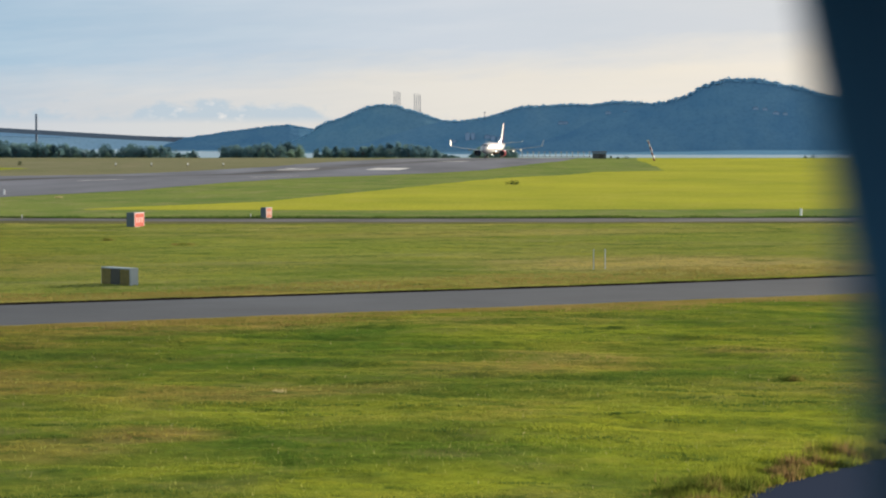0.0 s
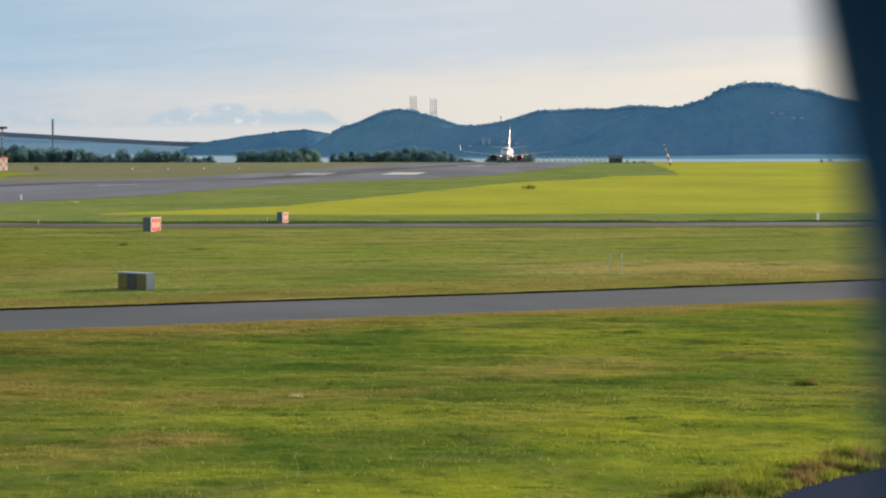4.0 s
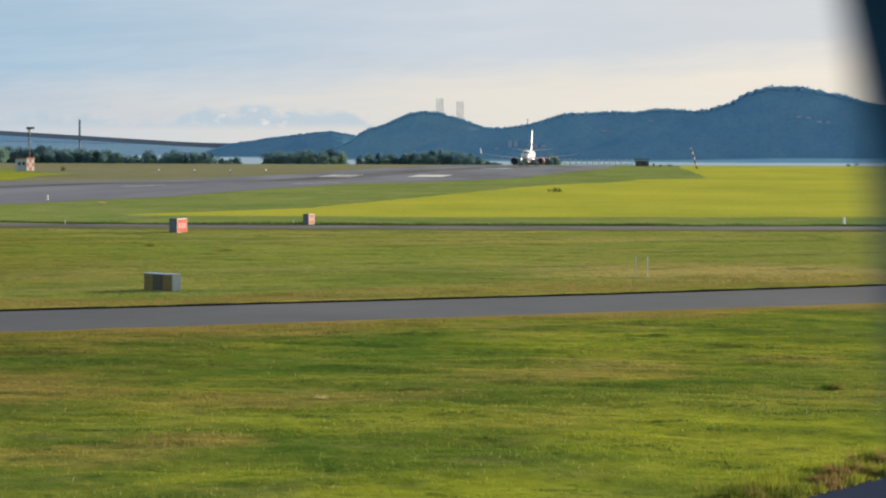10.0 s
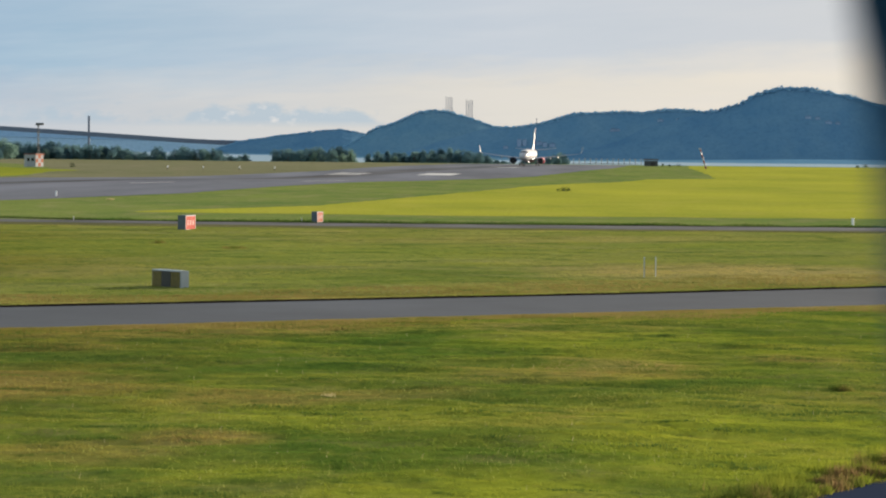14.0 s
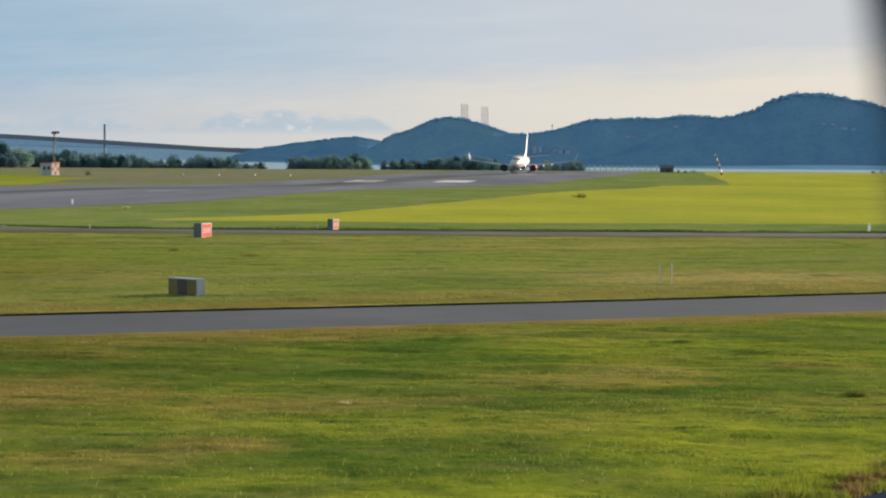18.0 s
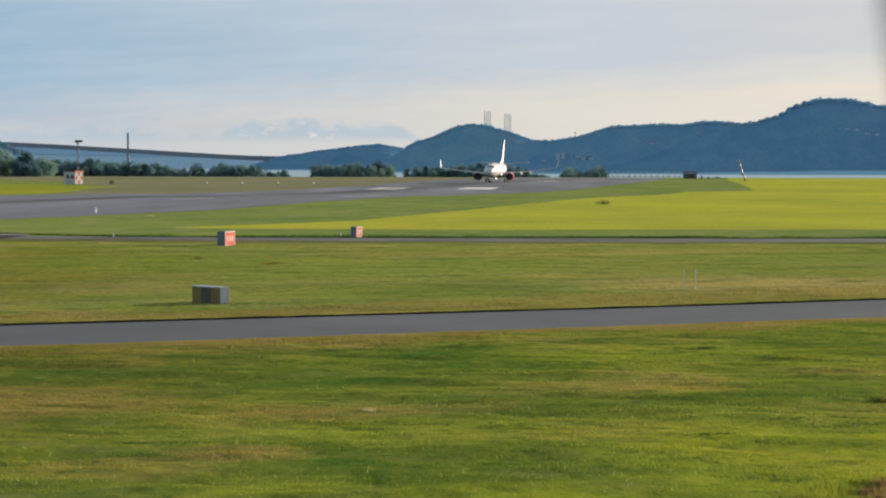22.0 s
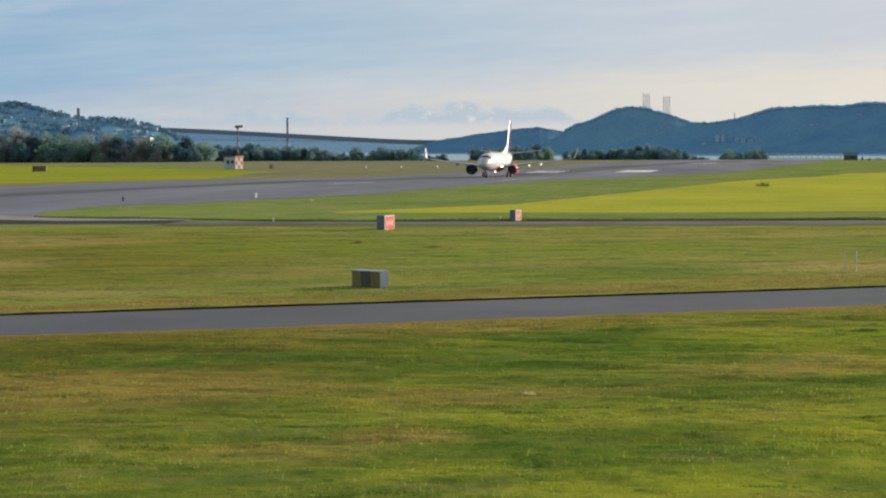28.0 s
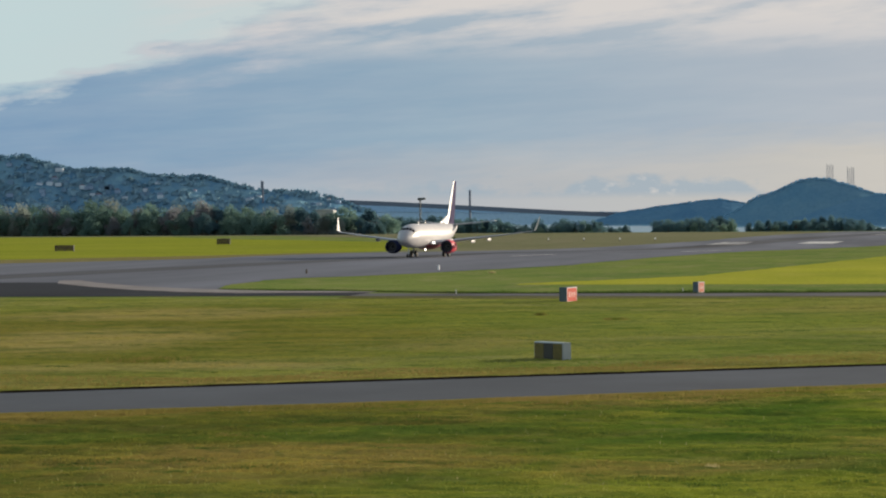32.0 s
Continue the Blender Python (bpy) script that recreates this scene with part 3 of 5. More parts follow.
APRON = [(1.5, 40), (4.4, 57), (5.9, 61.2), (6.8, 63.5), (7.9, 65.5), (10.0, 69.2), (30, 103), (60, 120), (60, 40)]


def build_paving():
    sheet("meadow", MEADOW, 0.008, M["meadow"], "rough olive and straw coloured grass between two paved ways", "grass")
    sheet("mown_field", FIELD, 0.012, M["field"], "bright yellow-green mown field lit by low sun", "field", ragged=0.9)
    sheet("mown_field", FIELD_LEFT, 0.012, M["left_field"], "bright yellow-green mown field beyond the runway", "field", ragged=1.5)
    sheet("dry_verge", VERGE, 0.008, M["dry"], "brownish dry grass between runway and trees", "grass", ragged=1.5)
    sheet("dry_edge", [(-262, 336), (-141, 520), (-123, 556), (-108, 645), (-103, 603), (-112, 509), (-127.5, 472), (-238, 322)], 0.018, M["tan_edge"], "uneven strip of dry grass along the runway edge", "grass", ragged=1.6)
    sheet("runway", RUNWAY, 0.024, M["runway"], "wide grey asphalt runway with worn paint", "runway", ragged=0.8)
    sheet("taxiway", TAXI_DARK, 0.034, M["dark_asphalt"], "dark asphalt taxiway joining the runway", "taxiway")
    sheet("worn_strip", [(-46, 269), (-34, 267), (-13.5, 265), (10.4, 266), (35, 268), (90, 275), (90, 269), (35, 262.5), (10.4, 259.5), (-13.5, 258), (-34, 259), (-46, 263)], 0.030, M["worn"], "worn olive strip between grass and taxiway", "grass", ragged=0.8)
    sheet("taxiway", TAXI, 0.036, M["old_asphalt"], "brown-grey asphalt taxiway between grass verges", "taxiway", ragged=0.5)
    sheet("service_road", ROAD, 0.024, M["asphalt"], "smooth grey asphalt road through the grass", "road")
    sheet("apron", APRON, 0.024, M["apron"], "grey asphalt apron edge with overgrown border", "pavement")


def lip(name, line, height, depth, label):
    """The low step of soil where the turf ends at a paved edge, its colour dark in place of the turf's shade."""
    rings = []
    for i, (x, y) in enumerate(line):
        (xa, ya), (xb, yb) = line[max(i - 1, 0)], line[min(i + 1, len(line) - 1)]
        n = Vector((-(yb - ya), xb - xa, 0)).normalized()
        p = Vector((x, y, 0))
        h = height * (1 + 0.35 * noise.noise((x * 0.9, y * 0.9, 2.0)))
        rings.append([tuple(p + Vector((0, 0, -0.05))), tuple(p + Vector((0, 0, h * 0.8))), tuple(p + n * 0.06 + Vector((0, 0, h))), tuple(p + n * depth + Vector((0, 0, h * 0.6))), tuple(p + n * (depth + 0.5) + Vector((0, 0, -0.05)))])
    tagged(part(name, loft(rings), M["soil"]), label, "verge", kind="structure")


def build_edges():
    lip("road_edge", finely([(-60, 105.3), (-19, 132.1), (-5.8, 140.6), (5.8, 148.1), (20.8, 159.3), (60, 190.3)]), 0.11, 0.3, "step of soil along the road, coloured dark for the verge's shade")
    lip("taxiway_edge", finely([(-63.5, 296.5), (-57, 290.5), (-34, 276.1), (-14.4, 274.9), (11, 276.2), (37, 279.2), (90, 286.4)], 2.5), 0.06, 0.5, "step of soil along the taxiway, coloured dark for the verge's shade")
    sheet("dry_strip", [(-60, 81.8), (-32.3, 106.8), (-16.9, 115.4), (-5.2, 123.8), (5.2, 131), (17.6, 139.8), (60, 171.4), (60, 173.4), (17.6, 141.8), (5.2, 133.2), (-5.2, 126.2), (-16.9, 118), (-32.3, 109.4), (-60, 84.4)], 0.020, M["dry"], "dry brown strip of grass along the road", "grass", ragged=0.25)


def along(y, off):
    """A place off metres to the right of the runway's centre line."""
    return (-158.7 + 0.1597 * y + off, y)


def marking(name, pts, mat, label):
    sheet(name, pts, 0.044, mat, label, "marking")


def build_markings():
    marking("runway_marking", [(-42.8, 783), (-40.0, 815), (-32.0, 815), (-34.2, 783)], M["line"], "broad worn white marking bar on the runway")
    marking("runway_marking", [(-20.0, 790), (-17.4, 818), (-8.6, 818), (-11.0, 790)], M["line"], "broad worn white marking bar on the runway")
    marking("edge_line", [(-62.4, 527.8), (-57.4, 552.2), (-56.4, 552.2), (-61.2, 527.8)], M["line"], "thin white dash painted along the runway")
    marking("edge_line", [(-37.2, 593.6), (-30.8, 652.2), (-29.7, 652.2), (-36, 593.6)], M["line"], "thin white dash painted along the runway")
    marking("edge_line", [(-2, 972.2), (1.2, 996.8), (8.9, 996.8), (5.9, 972.2)], M["line"], "broad worn white marking bar on the runway")
    marking("tyre_tracks", [along(330, -8), along(560, -9), along(760, -9), along(1080, -7), along(1080, 7), along(760, 4), along(560, 0), along(330, 4)], M["rubber_marks"], "dark tyre rubber streaks along the runway centre")
    marking("concrete_edge", [(-90.5, 338), (-88.2, 338.4), (-83.5, 326.8), (-75, 310), (-67.1, 298.5), (-59.9, 291), (-55.6, 288.2), (-46, 285), (-46, 281.5), (-58.1, 280), (-64.6, 285), (-71.6, 294), (-79.5, 308), (-87, 324)], M["concrete"], "pale concrete strip along the taxiway edge")


# ---- distance ----
def ridge_height(points, x):
    if x <= points[0][0]:
        return points[0][1]
    for (x0, h0), (x1, h1) in zip(points, points[1:]):
        if x <= x1:
            f = (x - x0) / (x1 - x0)
            return h0 + (h1 - h0) * f
    return points[-1][1]


def slope_height(points, x, f, z0=-9.0, steep=False):
    """The slope below the ridge is smoother than the ridge's own outline."""
    near = sum(ridge_height(points, x + d) for d in (-90, -60, -30, 0, 30, 60, 90)) / 7
    g = min(f, 1.0) ** 4
    own = ridge_height(points, x)
    rise = min(f, 1.0) if steep else 0.075 * f if f < 0.8 else 0.06 + 0.94 * ((min(f, 1.0) - 0.8) / 0.2) ** 0.9
    return z0 + (min(own * g + near * (1 - g), own + 4) - z0) * rise


def hill(points, y_front, y_ridge, mat, woods, label, step=3.5, gully=5.0, crowns=1.5, tree=3.0, rows=34, slope_trees=0, z0=-9.0, seed=3, steep=False, open_to=-1e9):
    """Wooded hill: a slope with spurs and gullies from the shore up to its ridge line, under an uneven canopy."""
    rnd = random.Random(seed)
    x0, x1 = points[0][0], points[-1][0]
    n = int((x1 - x0) / step)

    def spot(x, f):
        y = y_front + (y_ridge - y_front) * f
        z = slope_height(points, x, f, z0, steep)
        low = math.sin(min(f, 1.0) * math.pi)
        high = max(0.0, z - z0)
        z += gully * noise.noise((x * 0.013, f * 1.6, seed)) * low * min(1.0, high / 20) + 0.5 * gully * noise.noise((x * 0.04, f * 4.0, seed + 4)) * low * min(1.0, high / 20)
        z += crowns * (abs(noise.noise((x * 0.11, f * 26, seed + 9))) + 0.6 * noise.noise((x * 0.31, f * 60, seed + 2))) * min(1.0, high / 6) * (0.5 if f > 0.97 else 1.0)
        # the outline is laid out at the ridge's own distance
        return Vector((x * y / y_ridge, y, z))

    bm = bmesh.new()
    grid = []
    levels = [j / rows for j in range(rows + 1)] if steep else [0.0, 0.3, 0.6] + [0.78 + 0.22 * j / (rows - 3) for j in range(rows - 2)]
    for i in range(n + 1):
        x = x0 + (x1 - x0) * i / n
        col = [bm.verts.new(spot(x, f)) for f in levels]
        back = col[-1].co
        col.append(bm.verts.new((back.x * 1.03, back.y * 1.03, z0 + (back.z - z0) * 0.5)))
        grid.append(col)
    for c0, c1 in zip(grid, grid[1:]):
        for j in range(rows + 1):
            bm.faces.new((c0[j], c1[j], c1[j + 1], c0[j + 1]))
    top = tagged(part("hill", bm, mat, smooth=True), label, "hill", kind="structure")
    # tree tops along the ridge, in clumps of different height, and singly over the slope
    verts, faces = [], []
    count = int((x1 - x0) / tree * 7.0)
    for i in range(count + slope_trees):
        x = rnd.uniform(x0, x1)
        f = 1.0 - 0.010 * rnd.random() if i < count else rnd.uniform(0.06, 0.96) if steep else rnd.uniform(0.6, 0.97)
        c0 = spot(x, f)
        if c0.z < z0 + 5 or (i < count and x < open_to):
            continue
        stand = 0.55 + 0.75 * max(0.0, noise.noise((x * 0.05 / tree * 3, 2.0, seed)) + 0.35)
        h = tree * rnd.uniform(0.45, 1.0) * (stand if i < count else 0.45)
        w = tree * (rnd.uniform(0.35, 0.80) if i < count else rnd.uniform(0.35, 1.3))
        pointed = rnd.random() < 0.2
        for k in range(13):
            a, e = rnd.uniform(0, 2 * math.pi), rnd.random()
            r = w * ((1.05 - e) if pointed else math.sqrt(max(0.03, 1 - (e * 1.6 - 0.6) ** 2))) * rnd.uniform(0.35, 1.0)
            c = c0 + Vector((r * math.cos(a), r * math.sin(a), h * (e - 0.30)))
            u = Vector((rnd.gauss(0, 1), rnd.gauss(0, 1), rnd.gauss(0, 1))).normalized() * w * rnd.uniform(0.30, 0.52)
            v = u.orthogonal().normalized() * w * rnd.uniform(0.26, 0.44)
            b = len(verts)
            verts += [tuple(c - u), tuple(c + v), tuple(c + u), tuple(c - v)]
            faces.append((b, b + 1, b + 2, b + 3))
    me = bpy.data.meshes.new("woods")
    me.from_pydata(verts, [], faces)
    me.materials.append(woods)
    tagged(new("woods", me), "dark far woods covering the hill and its ridge", "woods", kind="stuff")
    return top


PEAK_RIDGE = [(-175, 2), (-155.2, 12.2), (-145.6, 20.4), (-136, 25.8), (-117, 30.6), (-91.5, 42.8), (-75.6, 47.1), (-56.6, 45.8), (-28, 37.4), (-2.5, 28.5), (20, 24), (50, 18), (90, 8), (110, 0)]
MAIN_RIDGE = [(-120, -5), (-95, 1), (-60, 11), (-25, 21.5), (2, 27.2), (29.2, 27.6), (48.3, 31.0), (92.8, 44), (137.3, 45.8), (169.1, 45.8), (200.9, 49.6), (232.7, 47.8), (262, 44), (320, 30), (380, 12), (420, 0)]
RIGHT_RIDGE = [(50, -5), (77, 0), (121, 14), (185, 32), (230, 44.5), (251.7, 49), (274, 55.4), (293, 66.8), (321.6, 74.4), (353.4, 74.4), (385, 68), (410.6, 61.7), (436, 55.4), (498, 44.6), (700, 30)]
LOW_RIDGE = [(-380, -4), (-346.5, 7.9), (-293, 16.2), (-239.6, 23.1), (-209, 26.2), (-178.6, 20.8), (-125, 10)]
LEFT_NEAR = [(-1100, 58), (-850, 60), (-748, 59.4), (-728, 60.2), (-698, 52.2), (-678, 47.6), (-633.5, 48.2), (-618.6, 44.2), (-594, 40.7), (-564.4, 40.9), (-552, 37.4), (-540, 33.5),
             (-515.4, 29.4), (-491, 28.3), (-471.4, 25.3), (-452, 21.3), (-432.6, 13.5), (-415, 4)]
LEFT_FRONT, LEFT_TOP = 3745, 3900
LEFT_RIDGE = [(x * 1.5, EYE + (h - EYE) * 1.5 - 2.5) for x, h in LEFT_NEAR]


def build_distance():
    hill(RIGHT_RIDGE, 2990, 3500, M["hill"], M["woods"], "tall dark wooded hill across the fjord, coloured blue for haze", tree=4.4, seed=3, open_to=236, crowns=0.8)
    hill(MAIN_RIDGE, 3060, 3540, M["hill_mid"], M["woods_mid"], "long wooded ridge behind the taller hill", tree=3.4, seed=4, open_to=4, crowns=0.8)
    hill(PEAK_RIDGE, 3180, 3600, M["hill_peak"], M["woods_mid"], "rounded dark wooded hill across the fjord, coloured blue for haze", tree=3.2, seed=6, crowns=0.8)
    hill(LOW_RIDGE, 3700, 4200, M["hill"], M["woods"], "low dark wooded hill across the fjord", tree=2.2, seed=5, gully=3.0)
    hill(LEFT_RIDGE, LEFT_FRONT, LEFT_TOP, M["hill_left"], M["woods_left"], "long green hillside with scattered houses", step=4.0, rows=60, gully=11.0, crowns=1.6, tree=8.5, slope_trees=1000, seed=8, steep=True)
    hill([(-1300, 36), (-997, 34), (-799, 26), (-729, 22.6), (-615, 16.5), (-469, 10.5), (-330, 9.0), (-260, 8.0), (-150, 3)], 4500, 4700, M["haze"], M["haze"], "far shore behind the bridge, coloured pale blue for haze", tree=1.2, seed=9, gully=0.5, crowns=0.3, rows=12, step=6.0)
    # A low ridge added in a pale colour to imitate haze below the deck.
    hill([(-1300, 12), (-900, 11.5), (-700, 11.8), (-560, 9.5), (-420, 7.5), (-300, 6.0), (-200, -2)], 4380, 4480, M["haze_low"], M["haze_low"], "low added shore in the pale tone of haze under the bridge", tree=1.0, seed=12, gully=0.3, crowns=0.2, rows=12, step=8.0)


build_ground()
build_paving()
build_markings()
build_edges()
build_distance()


# ---- the airliner ----
# seconds, place on the ground, heading
FLIGHT = [(0, 17.3, 1150, -15.0), (1, 17.6, 1146, -8.5), (2, 17.7, 1142, -4.6), (5, 17.0, 1132, -4.2), (7, 16.5, 1125, -4.0), (9, 15.3, 1112, -5.2), (11, 14.4, 1093, -6.0), (13, 12.6, 1073, -8.0)]
FLIGHT += [(t, along(y, 0)[0] + 0.62 * (1100 - y) / 585, y, -8.0) for t, y in ((15, 1052), (17, 1027), (18.5, 1001), (20, 970), (21.5, 933), (23, 891), (24.5, 845), (26, 790), (27, 748), (28, 706), (29, 663), (30, 617), (31, 567), (32, 515))]
BODY = [(0.0, 0.06, 0.06, 3.02), (0.25, 0.45, 0.42, 3.06), (0.7, 0.80, 0.76, 3.14), (1.3, 1.10, 1.05, 3.24), (2.1, 1.40, 1.38, 3.38), (3.0, 1.62, 1.68, 3.50), (4.2, 1.80, 1.88, 3.58), (5.5, 1.88, 2.0, 3.62),
        (10.0, 1.88, 2.02, 3.62), (15.0, 1.88, 2.02, 3.62), (21.0, 1.88, 2.0, 3.63), (24.0, 1.74, 1.78, 3.85), (27.0, 1.36, 1.40, 4.22), (30.0, 0.86, 0.92, 4.62), (32.4, 0.38, 0.44, 4.98), (33.3, 0.12, 0.16, 5.10)]
SHIFT = 10.5


def body_at(s, a, out=0.0):
    for (s0, w0, h0, z0), (s1, w1, h1, z1) in zip(BODY, BODY[1:]):
        if s <= s1:
            f = (s - s0) / (s1 - s0)
            break
    w, h, z = w0 + (w1 - w0) * f + out, h0 + (h1 - h0) * f + out, z0 + (z1 - z0) * f
    return (w * math.cos(a), s - SHIFT, z + h * math.sin(a))


def foil(le, chord, thick, at, upright=False):
    """A closed wing section; le: how far aft the leading edge lies."""
    pts = []
    for f, t in ((0, 0), (0.03, 0.45), (0.12, 0.85), (0.35, 1.0), (0.65, 0.65), (1.0, 0.04), (0.65, -0.45), (0.35, -0.7), (0.12, -0.6), (0.03, -0.35)):
        y, d = le + f * chord - SHIFT, t * thick * chord / 2
        pts.append((at[0] + d, y, at[1]) if upright else (at[0], y, at[1] + d))
    return pts


def build_airliner():
    plane = thing("airliner", pose(20, 1119, 0), "white twin-engined jet airliner with red engines rolling on the runway", "aircraft")
    n = 28
    bm = loft([[body_at(s, 2 * math.pi * i / n) for i in range(n)] for s in (0, 0.12, 0.25, 0.45, 0.7, 1.0, 1.3, 1.7, 2.1, 2.6, 3.0, 3.6, 4.2, 5.5, 7.5, 10, 13, 15, 18, 21, 22.5, 24, 25.5, 27, 28.5, 30, 31.2, 32.4, 33.3)])
    fuselage = part("fuselage", bm, M["white"], plane, "glossy white fuselage", True)
    # cockpit windows: six dark panes round the nose
    for i in range(6):
        a0, a1 = radians(32 + i * 19.6), radians(32 + (i + 1) * 19.6 - 2.5)
        bm = bmesh.new()
        side = abs(i - 2.5) / 2.5
        s0, s1 = 1.75 + 0.7 * side, 2.55 + 0.65 * side
        bm.faces.new([bm.verts.new(body_at(s, a, 0.03)) for s, a in ((s0, a0), (s0, a1), (s1, a1), (s1, a0))])
        bmesh.ops.solidify(bm, geom=bm.faces[:], thickness=0.03)
        part("cockpit_window", bm, M["glass"], fuselage)
    for s in (9.5, 13.5):
        part("antenna", loft([foil(s, 0.5, 0.1, (0, 5.55), True), foil(s + 0.25, 0.25, 0.1, (0, 6.05), True)]), M["white"], fuselage)
    # belly fairing between the wings
    bm = bmesh.new()
    bmesh.ops.create_uvsphere(bm, u_segments=20, v_segments=10, radius=1.0)
    bmesh.ops.scale(bm, vec=(1.95, 5.2, 1.0), verts=bm.verts)
    bmesh.ops.translate(bm, vec=(0, 15.2 - SHIFT, 2.25), verts=bm.verts)
    # The dark red colour takes in the shade under the belly.
    part("belly_fairing", bm, M["maroon"], plane, "belly fairing coloured dark red for its shade", True)
    for side in (-1, 1):
        wing = part("wing", loft([foil(11.0, 8.2, 0.12, (side * 1.5, 2.35)), foil(13.3, 4.9, 0.11, (side * 5.6, 2.85)), foil(17.1, 2.7, 0.10, (side * 12.5, 3.65)), foil(19.3, 1.65, 0.09, (side * 17.1, 4.25))]),
                    M["silver"], plane, "pale grey swept wing")
        # One winglet takes the grey case colour to stand in for its shade.
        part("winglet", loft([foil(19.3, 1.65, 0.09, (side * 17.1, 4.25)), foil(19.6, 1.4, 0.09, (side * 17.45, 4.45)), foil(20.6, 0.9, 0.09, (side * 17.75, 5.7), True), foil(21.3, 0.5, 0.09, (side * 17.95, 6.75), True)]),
             M["white" if side < 0 else "case"], wing, "upturned white winglet" if side < 0 else "upturned winglet coloured grey-blue for its shade")
        for off in (7.2, 9.8):
            bm = bmesh.new()
            bmesh.ops.create_uvsphere(bm, u_segments=10, v_segments=8, radius=1.0)
            bmesh.ops.scale(bm, vec=(0.2, 1.5, 0.28), verts=bm.verts)
            bmesh.ops.translate(bm, vec=(side * off, 17.6 + 0.32 * (off - 6.9) - SHIFT, 2.55 + 0.12 * (off - 6.9)), verts=bm.verts)
            # Fairings on the unlit wing get a greyer colour instead of shade.
            part("flap_fairing", bm, M["white" if side > 0 else "silver"], wing, smooth=True)
        # engine
        prof = [(9.7, 0.88), (9.62, 0.96), (9.75, 1.05), (10.3, 1.15), (11.4, 1.20), (12.6, 1.06), (13.7, 0.74), (13.9, 0.66)]
        m = 24
        ring = lambda s, r: [(side * 4.83 + r * math.cos(2 * math.pi * i / m), s - SHIFT, 1.78 + (0.94 if math.sin(2 * math.pi * i / m) < -0.3 else 1.0) * r * math.sin(2 * math.pi * i / m)) for i in range(m)]
        # Both nacelles are red; the dark blue on one side stands in for shade.
        engine = part("engine", loft([ring(s, r) for s, r in [(10.6, 0.80)] + prof], cap=False), M["red" if side > 0 else "blue"], plane, "red engine nacelle" if side > 0 else "engine nacelle coloured dark blue in place of shade", True)
        part("intake_lip", loft([ring(s, r) for s, r in ((10.5, 0.78), (9.95, 0.835), (9.68, 0.875), (9.60, 0.96), (9.68, 1.03), (9.74, 1.055))], cap=False), M["lip"], engine, "dark metal intake lip", True)
        part("fan", loft([ring(10.55, 0.82), ring(10.65, 0.82)]), M["black"], engine)
        part("spinner", loft([ring(10.05, 0.03), ring(10.3, 0.18), ring(10.56, 0.28)]), M["steel"], engine, smooth=True)
        part("exhaust", loft([ring(13.8, 0.55), ring(14.6, 0.36)]), M["steel"], engine)
        part("pylon", loft([foil(11.0, 4.2, 0.07, (side * 4.83, 2.75), True), foil(12.4, 3.4, 0.07, (side * 4.83, 3.0), True)]), M["white"], engine)
        part("stabiliser", loft([foil(28.4, 4.2, 0.09, (side * 0.4, 5.35)), foil(32.1, 1.5, 0.09, (side * 7.17, 6.05))]), M["silver"], plane, "pale grey tailplane")
        # main gear
        gear = part("main_gear", tube((side * 2.86, 16.6 - SHIFT, 0.5), (side * 2.86, 16.4 - SHIFT, 2.4), 0.14), M["metal"], plane, "main landing gear leg")
        for d in (-0.42, 0.42):
            part("wheel", tyre((side * 2.86 + d, 16.6 - SHIFT, 0.56), 0.56, 0.36), M["tyre"], gear)
        bm = bmesh.new()
        bmesh.ops.create_uvsphere(bm, u_segments=10, v_segments=8, radius=0.16)
        bmesh.ops.translate(bm, vec=(side * 2.15, 11.35 - SHIFT, 2.45), verts=bm.verts)
        part("landing_light", bm, M["lamp"], plane, "bright landing light in the wing root", True)
    # the fin in two pieces, one behind the other
    def slab(f0, f1):
        rings = []
        for le, te, z in ((25.4, 31.3, 5.0), (27.5, 32.0, 6.9), (31.4, 33.2, 12.95)):
            ring = []
            fs = [f0 + (f1 - f0) * k / 5 for k in range(6)]
            wide = lambda f: 0.042 * (te - le) * (math.sqrt(max(f, 0)) * 1.7 if f < 0.2 else 0.76 + 0.24 * math.cos((f - 0.2) * 3.0) if f < 0.6 else 0.85 * (1.03 - f) / 0.43)
            for f in fs:
                ring.append((wide(f) + 0.01, le + (te - le) * f - SHIFT, z))
            for f in fs[::-1]:
                ring.append((-wide(f) - 0.01, le + (te - le) * f - SHIFT, z))
            rings.append(ring)
        return loft(rings)
    fin = part("fin", slab(0.0, 0.19), M["white"], plane, "tall tail fin, white in front")
    part("rudder", slab(0.195, 1.0), M["rudder"], fin, "dark blue rear of the fin with the rudder")
    part("dorsal_fin", loft([foil(21.2, 5.5, 0.05, (0, 5.45), True), foil(23.8, 3.6, 0.05, (0, 6.0), True), foil(26.4, 1.2, 0.06, (0, 6.9), True)]), M["white"], fin, smooth=True)
    gear = part("nose_gear", tube((0, 4.0 - SHIFT, 0.35), (0, 3.8 - SHIFT, 1.9), 0.1), M["metal"], plane, "nose landing gear leg")
    for d in (-0.22, 0.22):
        part("wheel", tyre((d, 4.0 - SHIFT, 0.35), 0.35, 0.2), M["tyre"], gear)
    bm = bmesh.new()
    bmesh.ops.create_uvsphere(bm, u_segments=10, v_segments=8, radius=0.13)
    bmesh.ops.translate(bm, vec=(0.35, 12.6 - SHIFT, 1.30), verts=bm.verts)
    belly = part("belly_light", bm, M["lamp"], plane, "bright landing light lowered from the belly", True)
    part("light_arm", tube((0.35, 12.75 - SHIFT, 1.35), (0.35, 12.9 - SHIFT, 1.75), 0.05), M["metal"], belly)
